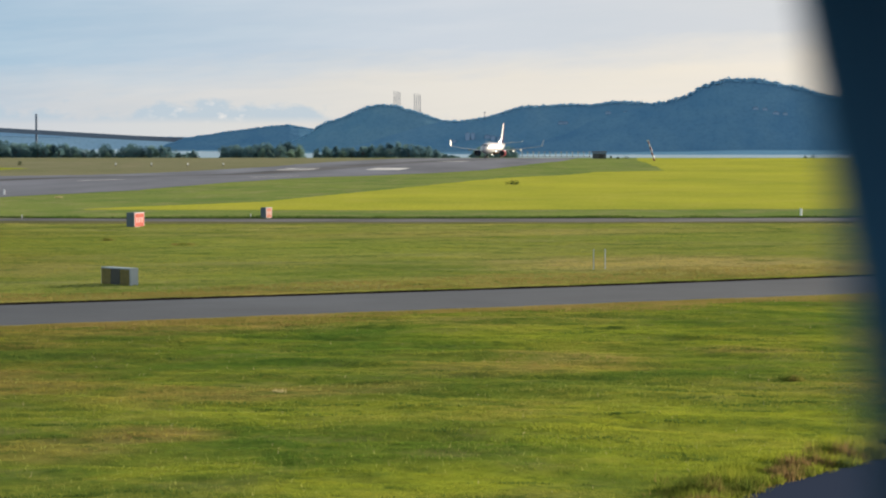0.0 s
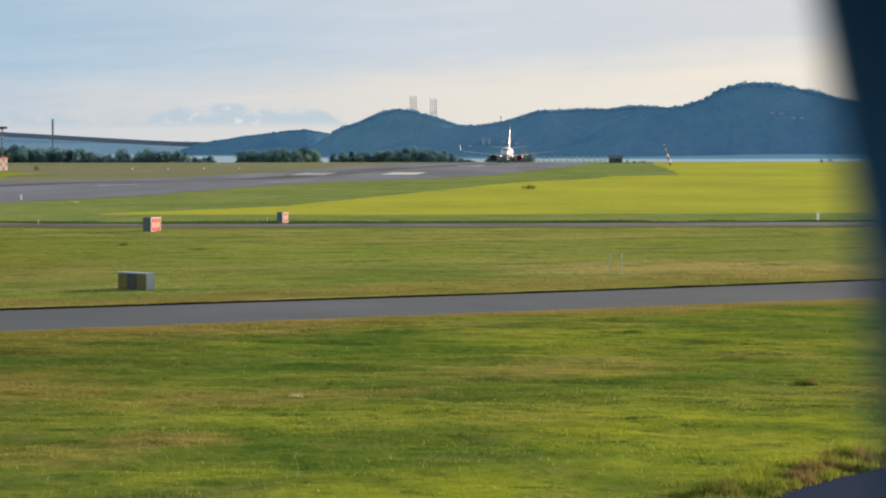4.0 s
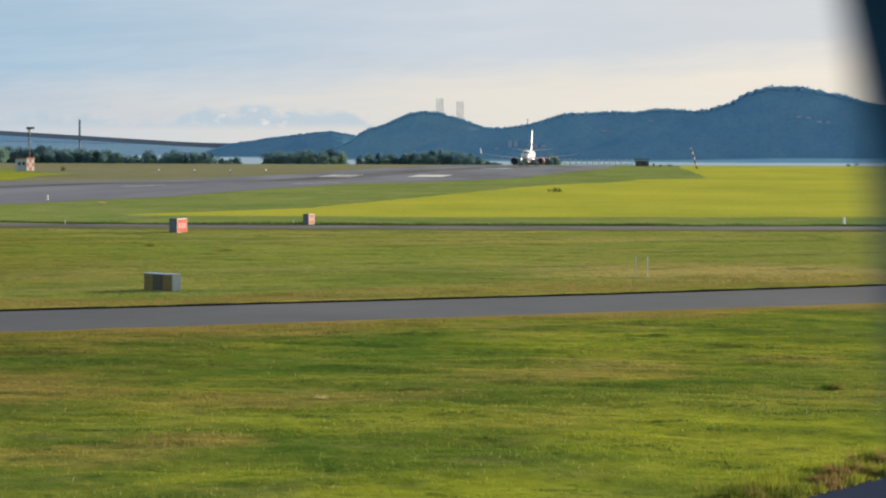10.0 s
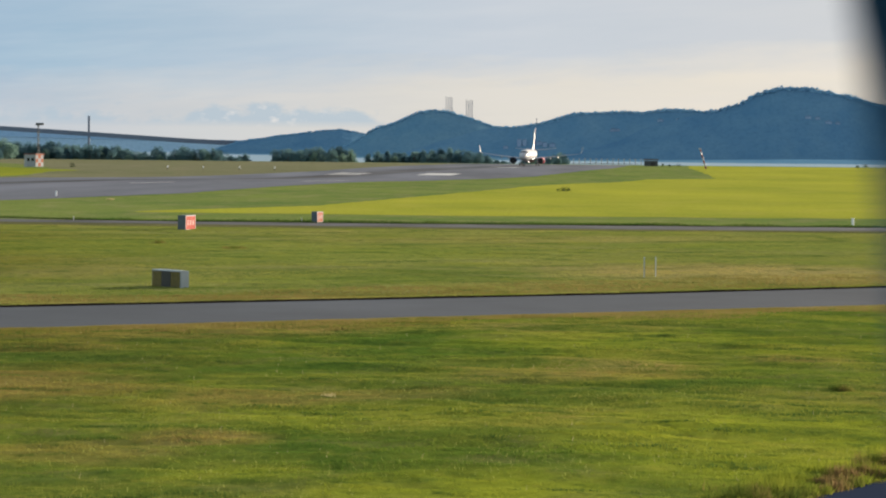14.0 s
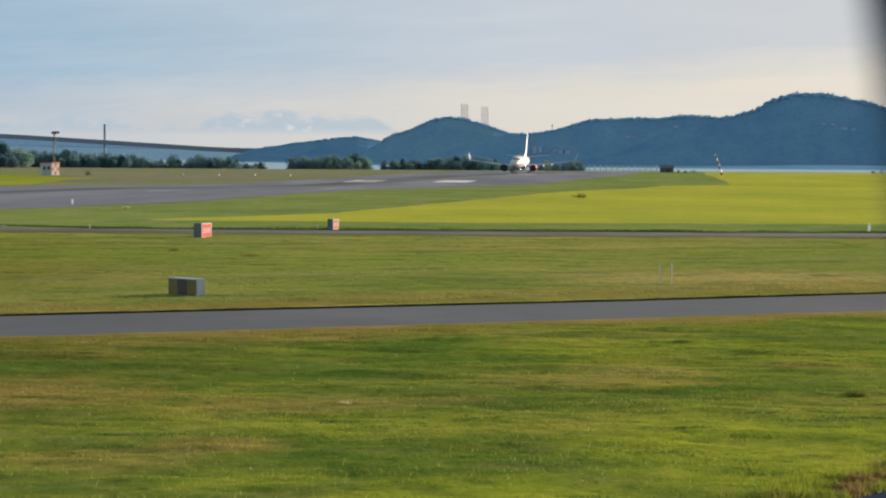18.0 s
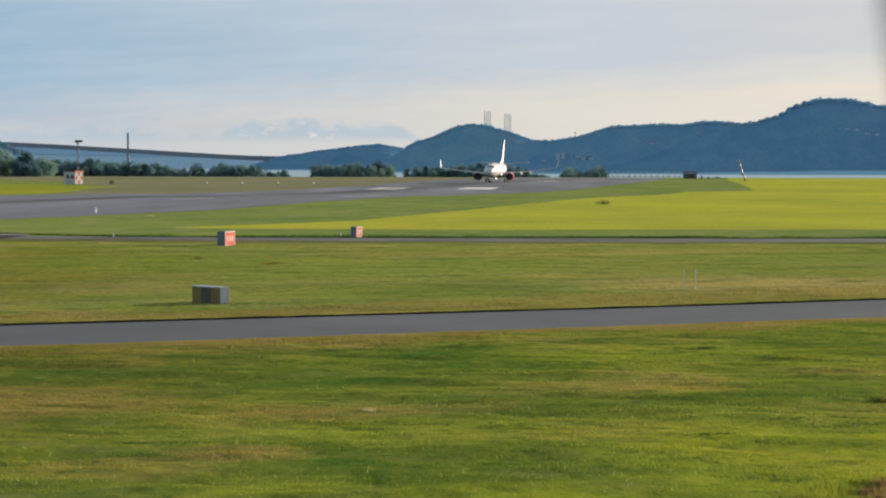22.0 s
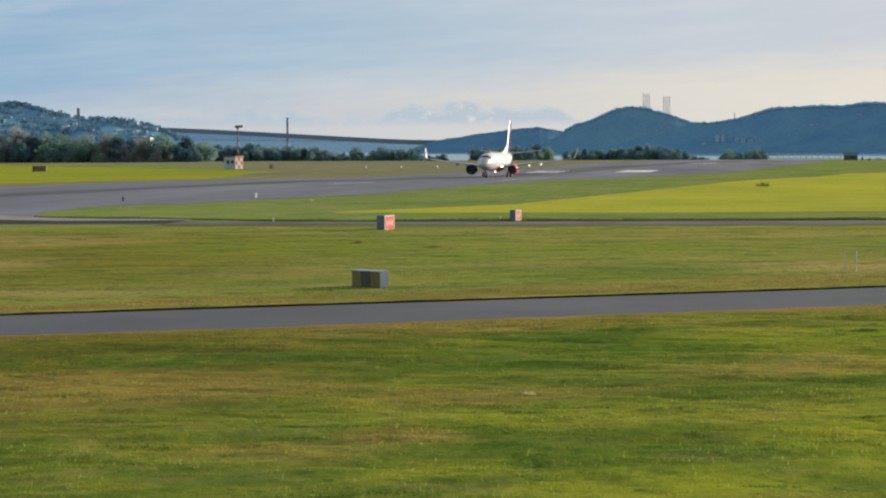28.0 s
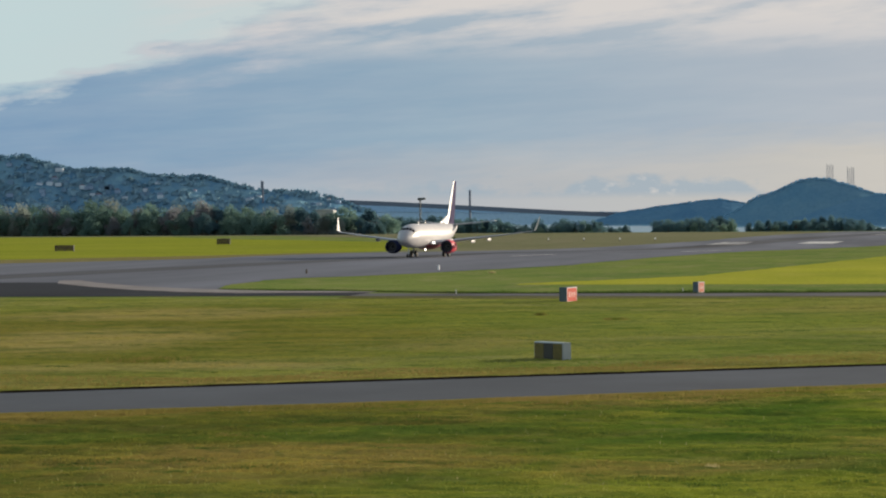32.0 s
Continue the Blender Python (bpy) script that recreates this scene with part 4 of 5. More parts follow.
    return plane


def tyre(c, r, w):
    rings = []
    for x, f in ((-0.5, 0.55), (-0.5, 0.86), (-0.36, 0.98), (0, 1.0), (0.36, 0.98), (0.5, 0.86), (0.5, 0.55)):
        rings.append([(c[0] + x * w, c[1] + f * r * math.cos(2 * math.pi * i / 18), c[2] + f * r * math.sin(2 * math.pi * i / 18)) for i in range(18)])
    return loft(rings)


airliner = build_airliner()


# ---- signs and markers ----
def build_sign(m, w, h, d, cells, label, legs=0.12, band=None, shell="case"):
    """A box sign on short legs: metal case, face panels, and bars where its writing cannot be read."""
    sign = thing("airfield_sign", m, label, "sign")
    case = part("case", box((w, d, h), (0, 0, legs + h / 2), 0.02), M[shell], sign, "grey metal sign case")
    cw = (w - 0.10) / len(cells)
    for i, cell in enumerate(cells):
        x = -w / 2 + 0.05 + cw * (i + 0.5)
        part("face_panel", box((cw - 0.02, 0.02, h - 0.12), (x, -d / 2 - 0.008, legs + h / 2), 0.005), M[cell], case)
        if band:
            for k in range(3):
                part("writing_bar", box((cw * 0.06, 0.012, h * 0.34), (x - cw * 0.27 + k * cw * 0.27, -d / 2 - 0.024, legs + h / 2)), M[band], case)
    if band:
        for sx in (-1, 1):
            part("rim", box((0.045, 0.03, h - 0.02), (sx * (w / 2 - 0.035), -d / 2 - 0.012, legs + h / 2)), M[band], case, "pale rim of the sign face")
        for sz in (0.05, h - 0.05):
            part("rim", box((w - 0.10, 0.03, 0.045), (0, -d / 2 - 0.012, legs + sz)), M[band], case, "pale rim of the sign face")
    for sx in (-0.38, 0.38):
        part("leg", box((0.07, 0.07, legs + 0.06), (sx * w, 0, legs / 2 - 0.03)), M["steel"], sign)
    return sign


build_sign(pose(-15.62, 150.0, -0.02, 0, 0, -50), 2.5, 0.88, 0.48, ("signyellow", "black", "signyellow"), "yellow and black taxiway sign in a grey case, yellow darkened as backlit", legs=0.04, shell="metal")
build_sign(pose(-24.62, 248.6, 0, 0, 0, 74), 2.15, 1.2, 0.66, ("signred",), "red runway sign with pale writing, lit by low sun", legs=0.03, band="white")
build_sign(pose(-15.75, 276.8, 0.0, 0, 0, 66), 1.15, 0.98, 0.55, ("fadedred",), "faded red sign beside the taxiway", legs=0.03, band="white")


def post(x, y, h, r, mat, name, label, category, group=""):
    ob = thing(name, pose(x, y, gz(y)), label, category, group)
    part("shaft", tube((0, 0, -0.1), (0, 0, h), r, r * 0.9), M[mat], ob)
    part("cap", tube((0, 0, h), (0, 0, h + 0.04), r * 1.15), M[mat], ob)
    return ob


for x, y in ((8.1, 167.0), (8.75, 167.6)):
    post(x, y, 1.12, 0.03, "metal", "thin_post", "thin pale metal post standing in the grass", "post", "pair of posts")
for x, y in ((-55.9, 396), (33.1, 287.2)):
    post(x, y, 0.62, 0.13, "post_white", "marker_post", "short white marker post at the pavement edge", "marker")
post(-69.3, 375, 0.50, 0.12, "brown", "marker_stub", "short brown marker stub at the pavement edge", "marker")


def edge_light(x, y):
    ob = thing("edge_light", pose(x, y, gz(y)), "small pale runway edge light on a stake", "light", "runway edge lights")
    part("stem", tube((0, 0, -0.05), (0, 0, 0.5), 0.07), M["steel"], ob)
    part("lens", tube((0, 0, 0.5), (0, 0, 1.0), 0.19, 0.12), M["post_white"], ob)


for x, y in ((-88.7, 842.8), (-79, 842.8), (-69.2, 842.8), (-59.6, 842.8)):
    edge_light(x, y)


for x, y in ((-37.4, 276), (-17.3, 279.5)):
    post(x, y, 0.34, 0.05, "white", "edge_stake", "small pale stake at the taxiway edge", "stake", "taxiway edge stakes")


def build_hut():
    hut = thing("equipment_hut", pose(-128.3, 864, gz(864), 0, 0, 62), "small white equipment hut with a red chequered wall", "hut")
    part("walls", box((3.7, 3.9, 3.4), (0, 0, 1.7), 0.04), M["house"], hut)
    part("roof", box((4.0, 4.2, 0.22), (0, 0, 3.5), 0.03), M["maroon"], hut, "dark red flat roof")
    part("fascia", box((4.06, 0.06, 0.30), (0, -2.12, 3.42), 0.01), M["orange"], hut, "orange edge of the roof")
    for i in range(3):
        for j in range(3):
            if (i + j) % 2 == 1:
                part("red_panel", box((1.15, 0.03, 1.0), (-1.2 + 1.2 * i, -1.96, 0.6 + 1.1 * j)), M["orange"], hut)
    for y in (-1.0, 0.5):
        part("window", box((0.05, 0.9, 0.9), (-1.86, y, 2.0)), M["glass"], hut)
    part("door", box((0.05, 0.8, 2.0), (-1.86, 1.45, 1.02)), M["silver"], hut)


def build_mast():
    mast = thing("lattice_mast", pose(-128.3, 872.4, gz(872.4)), "thin steel mast with a sensor platform on top", "mast")
    for sx, sy in ((-0.22, -0.22), (0.22, -0.22), (0.22, 0.22), (-0.22, 0.22)):
        part("mast_leg", tube((sx, sy, -0.1), (sx * 0.8, sy * 0.8, 11.6), 0.07), M["steel"], mast)
    for k in range(9):
        z = 0.6 + k * 1.25
        part("brace", tube((-0.2, -0.2, z), (0.2, -0.2, z + 1.2), 0.035, n=6), M["steel"], mast)
        part("brace", tube((0.2, 0.2, z), (-0.2, 0.2, z + 1.2), 0.035, n=6), M["steel"], mast)
    part("platform", box((1.5, 1.5, 0.18), (0, 0, 11.6), 0.02), M["steel"], mast)
    part("sensor_box", box((2.2, 0.8, 0.6), (0.4, 0, 11.9), 0.05), M["steel"], mast)


build_hut()
build_mast()


def equipment_box(x, y, w, h, turn):
    # Stands in for a sign seen from behind; dark brown replaces its backlit shade.
    ob = thing("slatted_box", pose(x, y, gz(y), 0, 0, turn), "low brown slatted box standing on the mown field, coloured dark as backlit", "box", "boxes on the field")
    for k in range(4):
        part("board", box((w, 0.08, h / 4 - 0.04), (0, -0.55, 0.15 + h / 4 * (k + 0.5)), 0.01), M["brown"], ob)
        part("board", box((w, 0.08, h / 4 - 0.04), (0, 0.55, 0.15 + h / 4 * (k + 0.5)), 0.01), M["brown"], ob)
    for sx in (-1, 0, 1):
        part("frame_post", box((0.12, 1.0, h + 0.2), (sx * (w / 2 - 0.1), 0, h / 2 + 0.05)), M["steel"], ob)
    part("lid", box((w + 0.1, 1.25, 0.08), (0, 0, h + 0.2), 0.02), M["brown"], ob)


equipment_box(-193.9, 729, 4.6, 1.25, 4)
equipment_box(-174.9, 823.6, 3.6, 1.4, 6)


# ---- grass ----
def inside(poly, x, y):
    """Which of the places lie within the outline."""
    hit = np.zeros(len(x), bool)
    for (x0, y0), (x1, y1) in zip(poly, poly[1:] + poly[:1]):
        if y0 == y1:
            continue
        cross = ((y0 > y) != (y1 > y)) & (x < (x1 - x0) * (y - y0) / (y1 - y0) + x0)
        hit ^= cross
    return hit


def patchy(x, y, scale, seed):
    """Smooth random patches between 0 and 1."""
    rng = np.random.RandomState(seed)
    out = np.zeros(len(x))
    for k in range(9):
        a = rng.uniform(0, np.pi)
        f = scale * rng.uniform(0.5, 2.2)
        out += np.sin((x * np.cos(a) * 0.7 + y * np.sin(a) * 1.4) * f + rng.uniform(0, 6.28))
    return 1 / (1 + np.exp(-out * 0.9))


def edge_distance(poly, x, y):
    """How far the places lie from the outline."""
    best = np.full(len(x), 1e9)
    for (x0, y0), (x1, y1) in zip(poly, poly[1:] + poly[:1]):
        dx, dy = x1 - x0, y1 - y0
        f = np.clip(((x - x0) * dx + (y - y0) * dy) / (dx * dx + dy * dy), 0, 1)
        best = np.minimum(best, np.hypot(x - x0 - f * dx, y - y0 - f * dy))
    return best


def relief(poly, x, y, height):
    """Low swells and hummocks of the turf, running out towards its edges."""
    broad = patchy(x, y, 0.55, 14) + 0.6 * patchy(x, y, 1.3, 15) + 0.35 * patchy(x, y, 2.9, 16)
    rim = edge_distance(poly, x, y)
    return (0.02 + height * broad) * np.clip(rim / 7.0, 0, 1) + 0.015 - 0.045 * (1 - np.clip(rim / 0.7, 0, 1))


def turf(name, poly, height, mat, label, step):
    xs = np.arange(min(p[0] for p in poly), max(p[0] for p in poly), step)
    ys = np.arange(min(p[1] for p in poly), max(p[1] for p in poly), step * 1.3)
    gx, gy = np.meshgrid(xs, ys)
    fx, fy = gx.ravel(), gy.ravel()
    keep = inside(poly, fx, fy)
    index = np.full(len(fx), -1)
    index[keep] = np.arange(keep.sum())
    fz = relief(poly, fx[keep], fy[keep], height)
    index = index.reshape(gx.shape)
    q = np.stack([index[:-1, :-1], index[:-1, 1:], index[1:, 1:], index[1:, :-1]], -1).reshape(-1, 4)
    q = q[(q >= 0).all(1)]
    me = bpy.data.meshes.new(name)
    me.from_pydata(np.stack([fx[keep], fy[keep], fz], 1).tolist(), [], q.tolist())
    me.materials.append(mat)
    for p in me.polygons:
        p.use_smooth = True
    return tagged(new(name, me), label, "grass", kind="structure")


def tufts(name, x, y, height, width, blades, mat, label, seed, ground=None):
    """Grass as real blades, three or more to a tuft, each one bent to its own side."""
    rng = np.random.RandomState(seed)
    n = len(x) * blades
    bx, by = np.repeat(x, blades) + rng.normal(0, 0.05, n), np.repeat(y, blades) + rng.normal(0, 0.05, n)
    h = np.repeat(height, blades) * rng.uniform(0.55, 1.15, n)
    w = width * rng.uniform(0.6, 1.4, n)
    a = rng.uniform(0, np.pi, n)
    lx, ly = rng.normal(0, 0.35, n) * h, rng.normal(0, 0.35, n) * h
    z = np.repeat(ground, blades) if ground is not None else -1.1 * np.exp(-(((by - 728) / 80) ** 2) / 2)
    co = np.empty((n, 3, 3), np.float32)
    co[:, 0] = np.stack([bx - w * np.cos(a), by - w * np.sin(a), z - 0.01], 1)
    co[:, 1] = np.stack([bx + w * np.cos(a), by + w * np.sin(a), z - 0.01], 1)
    co[:, 2] = np.stack([bx + lx, by + ly, z + h], 1)
    me = bpy.data.meshes.new(name)
    me.vertices.add(n * 3)
    me.vertices.foreach_set("co", co.ravel())
    me.loops.add(n * 3)
    me.loops.foreach_set("vertex_index", np.arange(n * 3, dtype=np.int32))
    me.polygons.add(n)
    me.polygons.foreach_set("loop_start", np.arange(0, n * 3, 3, dtype=np.int32))
    me.update(calc_edges=True)
    me.materials.append(mat)
    return tagged(new(name, me), label, "grass", kind="stuff")


def scatter(poly, count, seed):
    rng = np.random.RandomState(seed)
    xs, ys = [p[0] for p in poly], [p[1] for p in poly]
    x, y = rng.uniform(min(xs), max(xs), count), rng.uniform(min(ys), max(ys), count)
    keep = inside(poly, x, y)
    return x[keep], y[keep]


NEAR_GRASS = [(5.7, 61.4), (4.5, 57.5), (-4, 57), (-18, 60), (-36, 100), (-32.3, 108.4), (-16.9, 117), (-5.2, 125.2), (5.2, 132.2), (17.6, 140.8), (22, 144), (13, 75), (9.8, 69.4), (7.7, 65.8), (6.6, 63.8)]
MID_GRASS = [(-44, 117), (-19, 133), (-5.8, 141.5), (5.8, 149), (20.8, 160.2), (27, 165.6), (38, 262), (10.4, 260.5), (-13.5, 259), (-34, 260), (-74, 262)]


def build_grass():
    turf("near_turf", NEAR_GRASS, 0.11, M["turf"], "uneven green turf in low swells", 0.45)
    turf("rough_turf", MID_GRASS, 0.045, M["meadow"], "uneven olive turf between the paved ways", 0.9)
    x, y = scatter(NEAR_GRASS, 420000, 11)
    p = patchy(x, y, 0.5, 4) * patchy(x, y, 1.7, 5)
    tufts("near_grass", x, y, 0.022 + 0.055 * p, 0.011, 3, M["blade"], "short green and straw grass in uneven patches", 1, relief(NEAR_GRASS, x, y, 0.11))
    x, y = scatter(MID_GRASS, 330000, 12)
    p = patchy(x, y, 0.35, 6) * patchy(x, y, 1.2, 7)
    tufts("rough_grass", x, y, 0.02 + 0.06 * p, 0.018, 3, M["straw"], "rough olive and straw coloured grass", 2, relief(MID_GRASS, x, y, 0.045))

    def along_line(line, per_metre, spread, seed):
        rng = np.random.RandomState(seed)
        px, py = [], []
        for (x0, y0), (x1, y1) in zip(line, line[1:]):
            k = int(math.hypot(x1 - x0, y1 - y0) * per_metre)
            f = rng.random_sample(k)
            nx, ny = -(y1 - y0), x1 - x0
            d = math.hypot(nx, ny)
            o = rng.random_sample(k) * spread
            px.append(x0 + (x1 - x0) * f + nx / d * o)
            py.append(y0 + (y1 - y0) * f + ny / d * o)
        return np.concatenate(px), np.concatenate(py)

    x, y = along_line([(-60, 106.1), (-19, 132.9), (-5.8, 141.4), (5.8, 148.9), (20.8, 160.1), (40, 174.6)], 110, 0.7, 3)
    tufts("road_verge", x, y, np.full(len(x), 0.14), 0.02, 3, M["straw"], "taller straw grass along the road edge", 4)
    x, y = along_line([(40, 158.1), (17.6, 141.2), (5.2, 132.6), (-5.2, 125.6), (-16.9, 117.4), (-32.3, 108.8), (-60, 83.8)], 60, 0.9, 5)
    tufts("road_verge", x, y, np.full(len(x), 0.05), 0.02, 3, M["tan_blade"], "straw grass creeping over the road edge", 5)
    # dry tan strips on both sides of the road, thinning out away from it
    x, y = along_line([(-60, 83.2), (-32.3, 108.2), (-16.9, 116.8), (-5.2, 125.0), (5.2, 132.0), (17.6, 140.6), (40, 157.4)], 420, 1.0, 25)
    rng = np.random.RandomState(26)
    d = 5.5 * rng.random_sample(len(x)) ** 1.6 * (0.5 + patchy(x, y, 0.25, 27))
    x, y = x + 0.5 * d, y - 0.85 * d
    ok = inside(NEAR_GRASS, x, y)
    x, y = x[ok], y[ok]
    tufts("dry_strip", x, y, 0.05 + 0.05 * patchy(x, y, 0.8, 28), 0.016, 3, M["tan_blade"], "dry tan grass along the road", 29, relief(NEAR_GRASS, x, y, 0.11))
    x, y = along_line([(-60, 106.6), (-19, 133.4), (-5.8, 141.9), (5.8, 149.4), (20.8, 160.6), (40, 175.1)], 240, 1.0, 35)
    d = 8.5 * np.random.RandomState(36).random_sample(len(x)) ** 1.5 * (0.4 + patchy(x, y, 0.2, 37))
    x, y = x - 0.5 * d, y + 0.85 * d
    ok = inside(MID_GRASS, x, y)
    x, y = x[ok], y[ok]
    tufts("dry_strip", x, y, 0.04 + 0.05 * patchy(x, y, 0.8, 38), 0.022, 3, M["tan_blade"], "dry tan grass along the road", 39, relief(MID_GRASS, x, y, 0.045))
    x, y = along_line([(-63, 296.6), (-57, 290.8), (-34, 276.4), (-14.4, 275.1), (11, 276.4), (37, 279.5), (60, 282.5)], 100, 4.0, 6)
    tufts("taxiway_verge", x, y, 0.03 + 0.30 * patchy(x, y, 0.22, 9) ** 1.5 * patchy(x, y, 0.8, 19), 0.035, 3, M["tussock"], "tall dark grass along the taxiway edge", 6)
    x, y = along_line([(-6, 275.6), (11, 276.6), (37, 279.7), (60, 282.7)], 70, 3.0, 61)
    tufts("taxiway_verge", x, y, 0.05 + 0.46 * patchy(x, y, 0.16, 62) * patchy(x, y, 0.7, 63), 0.04, 3, M["tussock"], "tall dark grass along the taxiway edge", 64)
    edge = [(4.4, 57), (5.9, 61.2), (6.8, 63.5), (7.9, 65.5), (10.0, 69.2), (30, 103)]
    x, y = along_line(edge, 620, 1.0, 7)
    out = np.random.RandomState(17).random_sample(len(x)) ** 1.4 * (0.4 + 1.5 * patchy(x, y, 1.1, 27))
    x, y = x - 0.85 * out + 0.25, y + 0.5 * out
    q = patchy(x, y, 1.6, 8) * patchy(x, y, 3.4, 18)
    tufts("apron_verge", x, y, 0.03 + 0.44 * q ** 1.4, 0.013, 3, M["weed"], "brown and green weeds overgrowing the apron edge", 7)
    x, y = along_line(edge, 260, 2.2, 57)
    tufts("apron_verge", x + 0.1, y, 0.06 + 0.26 * patchy(x, y, 2.0, 58) ** 2, 0.012, 3, M["blade"], "tall green grass among the weeds", 59)
    x, y = scatter(NEAR_GRASS, 1500, 31)
    tufts("seed_heads", x, y, np.random.RandomState(32).uniform(0.05, 0.15, len(x)), 0.007, 1, M["seed"], "pale dry grass stalks standing singly", 8, relief(NEAR_GRASS, x, y, 0.11))
    x, y = scatter(NEAR_GRASS, 26000, 33)
    ok = (patchy(x, y, 0.6, 34) > 0.5) & (y < 92)
    x, y = x[ok], y[ok]
    tufts("seed_heads", x, y, np.random.RandomState(35).uniform(0.07, 0.13, len(x)), 0.006, 1, M["blade_tip"], "yellow-green stalks standing over the turf, coloured bright as if sunlit", 10, relief(NEAR_GRASS, x, y, 0.11))
    # tussocks gathered in flat drifts, coloured darker in place of the clumps' shadows
    for poly, many, seed, tall in ((NEAR_GRASS, 300, 71, 0.11), (MID_GRASS, 150, 72, 0.045)):
        cx, cy = scatter(poly, many, seed)
        rng = np.random.RandomState(seed)
        per = 70
        size = np.repeat(rng.uniform(0.3, 1.0, len(cx)), per)
        x = np.repeat(cx, per) + rng.normal(0, 0.8, len(cx) * per) * size
        y = np.repeat(cy, per) + rng.normal(0, 0.28, len(cx) * per) * size
        ok = inside(poly, x, y)
        x, y, size = x[ok], y[ok], size[ok]
        tufts("tussocks", x, y, (0.03 + 0.045 * size), 0.014, 3, M["tussock"], "green tussocks scattered in the grass, coloured dark for their shadows", seed, relief(poly, x, y, tall))
    # dark clumps and straw tufts that stand out by themselves
    rng = np.random.RandomState(50)
    for cx, cy, wide, tall, mat, label in (
            (-23.2, 214.8, 0.35, 0.22, "weed", "dark clump of weeds"), (-17.2, 205.8, 0.9, 0.14, "weed", "dark clump of weeds"), (10.1, 90.2, 0.35, 0.20, "weed", "dark clump of weeds"), (-0.1, 85.5, 0.4, 0.10, "weed", "dark clump of weeds"),
            (-4.5, 84.8, 0.16, 0.20, "seed", "pale tuft of dry straw"), (-7.2, 73.2, 1.1, 0.14, "weed", "brown clump of weeds"), (-11.5, 114.2, 1.2, 0.16, "weed", "dark clump of weeds"), (-35.5, 147.8, 2.4, 0.20, "weed", "dark clump of weeds"),
            (-20.4, 96, 1.3, 0.14, "weed", "brown clump of weeds"), (-4.6, 85.2, 0.22, 0.12, "seed", "pale tuft of dry straw"),
            (-45.8, 370.0, 0.4, 0.22, "seed", "pale tuft of dry straw")):
        n = int(260 * wide)
        x, y = cx + rng.normal(0, wide * 0.45, n), cy + rng.normal(0, wide * 0.6, n)
        tufts("grass_clump", x, y, np.full(n, tall), 0.015, 3, M[mat], label + " in the grass", 60, np.full(n, 0.08))


build_grass()


# ---- trees ----
def leafy(seed, height, width, count, leaf):
    """A crown of many small leaf sprays gathered in clumps round the limbs."""
    rnd = random.Random(seed)
    verts, faces = [], []
    clumps = []
    for k in range(rnd.randint(20, 26)):
        a, f = rnd.uniform(0, 2 * math.pi), rnd.random()
        z = height * (0.10 + 0.80 * f)
        r = width * (0.5 * math.sqrt(max(0.05, 1 - (1.35 * (f - 0.32)) ** 2))) * rnd.uniform(0.2, 0.95)
        clumps.append((r * math.cos(a), r * math.sin(a), z, width * rnd.uniform(0.14, 0.25)))
    for i in range(count):
        cx, cy, cz, cr = rnd.choice(clumps)
        d = Vector((rnd.gauss(0, 1), rnd.gauss(0, 1), rnd.gauss(0, 0.8))).normalized() * cr * rnd.uniform(0.5, 1.05)
        c = Vector((cx, cy, cz)) + d
        u = Vector((rnd.gauss(0, 1), rnd.gauss(0, 1), rnd.gauss(0, 1))).normalized() * leaf * rnd.uniform(0.6, 1.3)
        w = u.orthogonal().normalized() * leaf * rnd.uniform(0.35, 0.7)
        b = len(verts)
        verts += [tuple(c - u), tuple(c + w), tuple(c + u), tuple(c - w)]
        faces.append((b, b + 1, b + 2, b + 3))
    return verts, faces, clumps


def make_tree(seed, height, width, mat, name="tree", label="dark green broadleaved tree in the row behind the airfield", count=2200):
    tree = thing(name, pose(0, 0, 0), label, "tree", "row of trees")
    verts, faces, clumps = leafy(seed, height, width, count, 0.36)
    bm = tube((0, 0, -1.0), (0, 0, height * 0.62), width * 0.045, width * 0.015)
    for cx, cy, cz, cr in clumps[::2]:
        tube((0, 0, cz * 0.55), (cx, cy, cz), width * 0.018, width * 0.006, 6, bm)
    part("trunk", bm, M["bark"], tree)
    me = bpy.data.meshes.new("crown")
    me.from_pydata(verts, [], faces)
    me.materials.append(M[mat])
    new("crown", me).parent = tree
    return tree


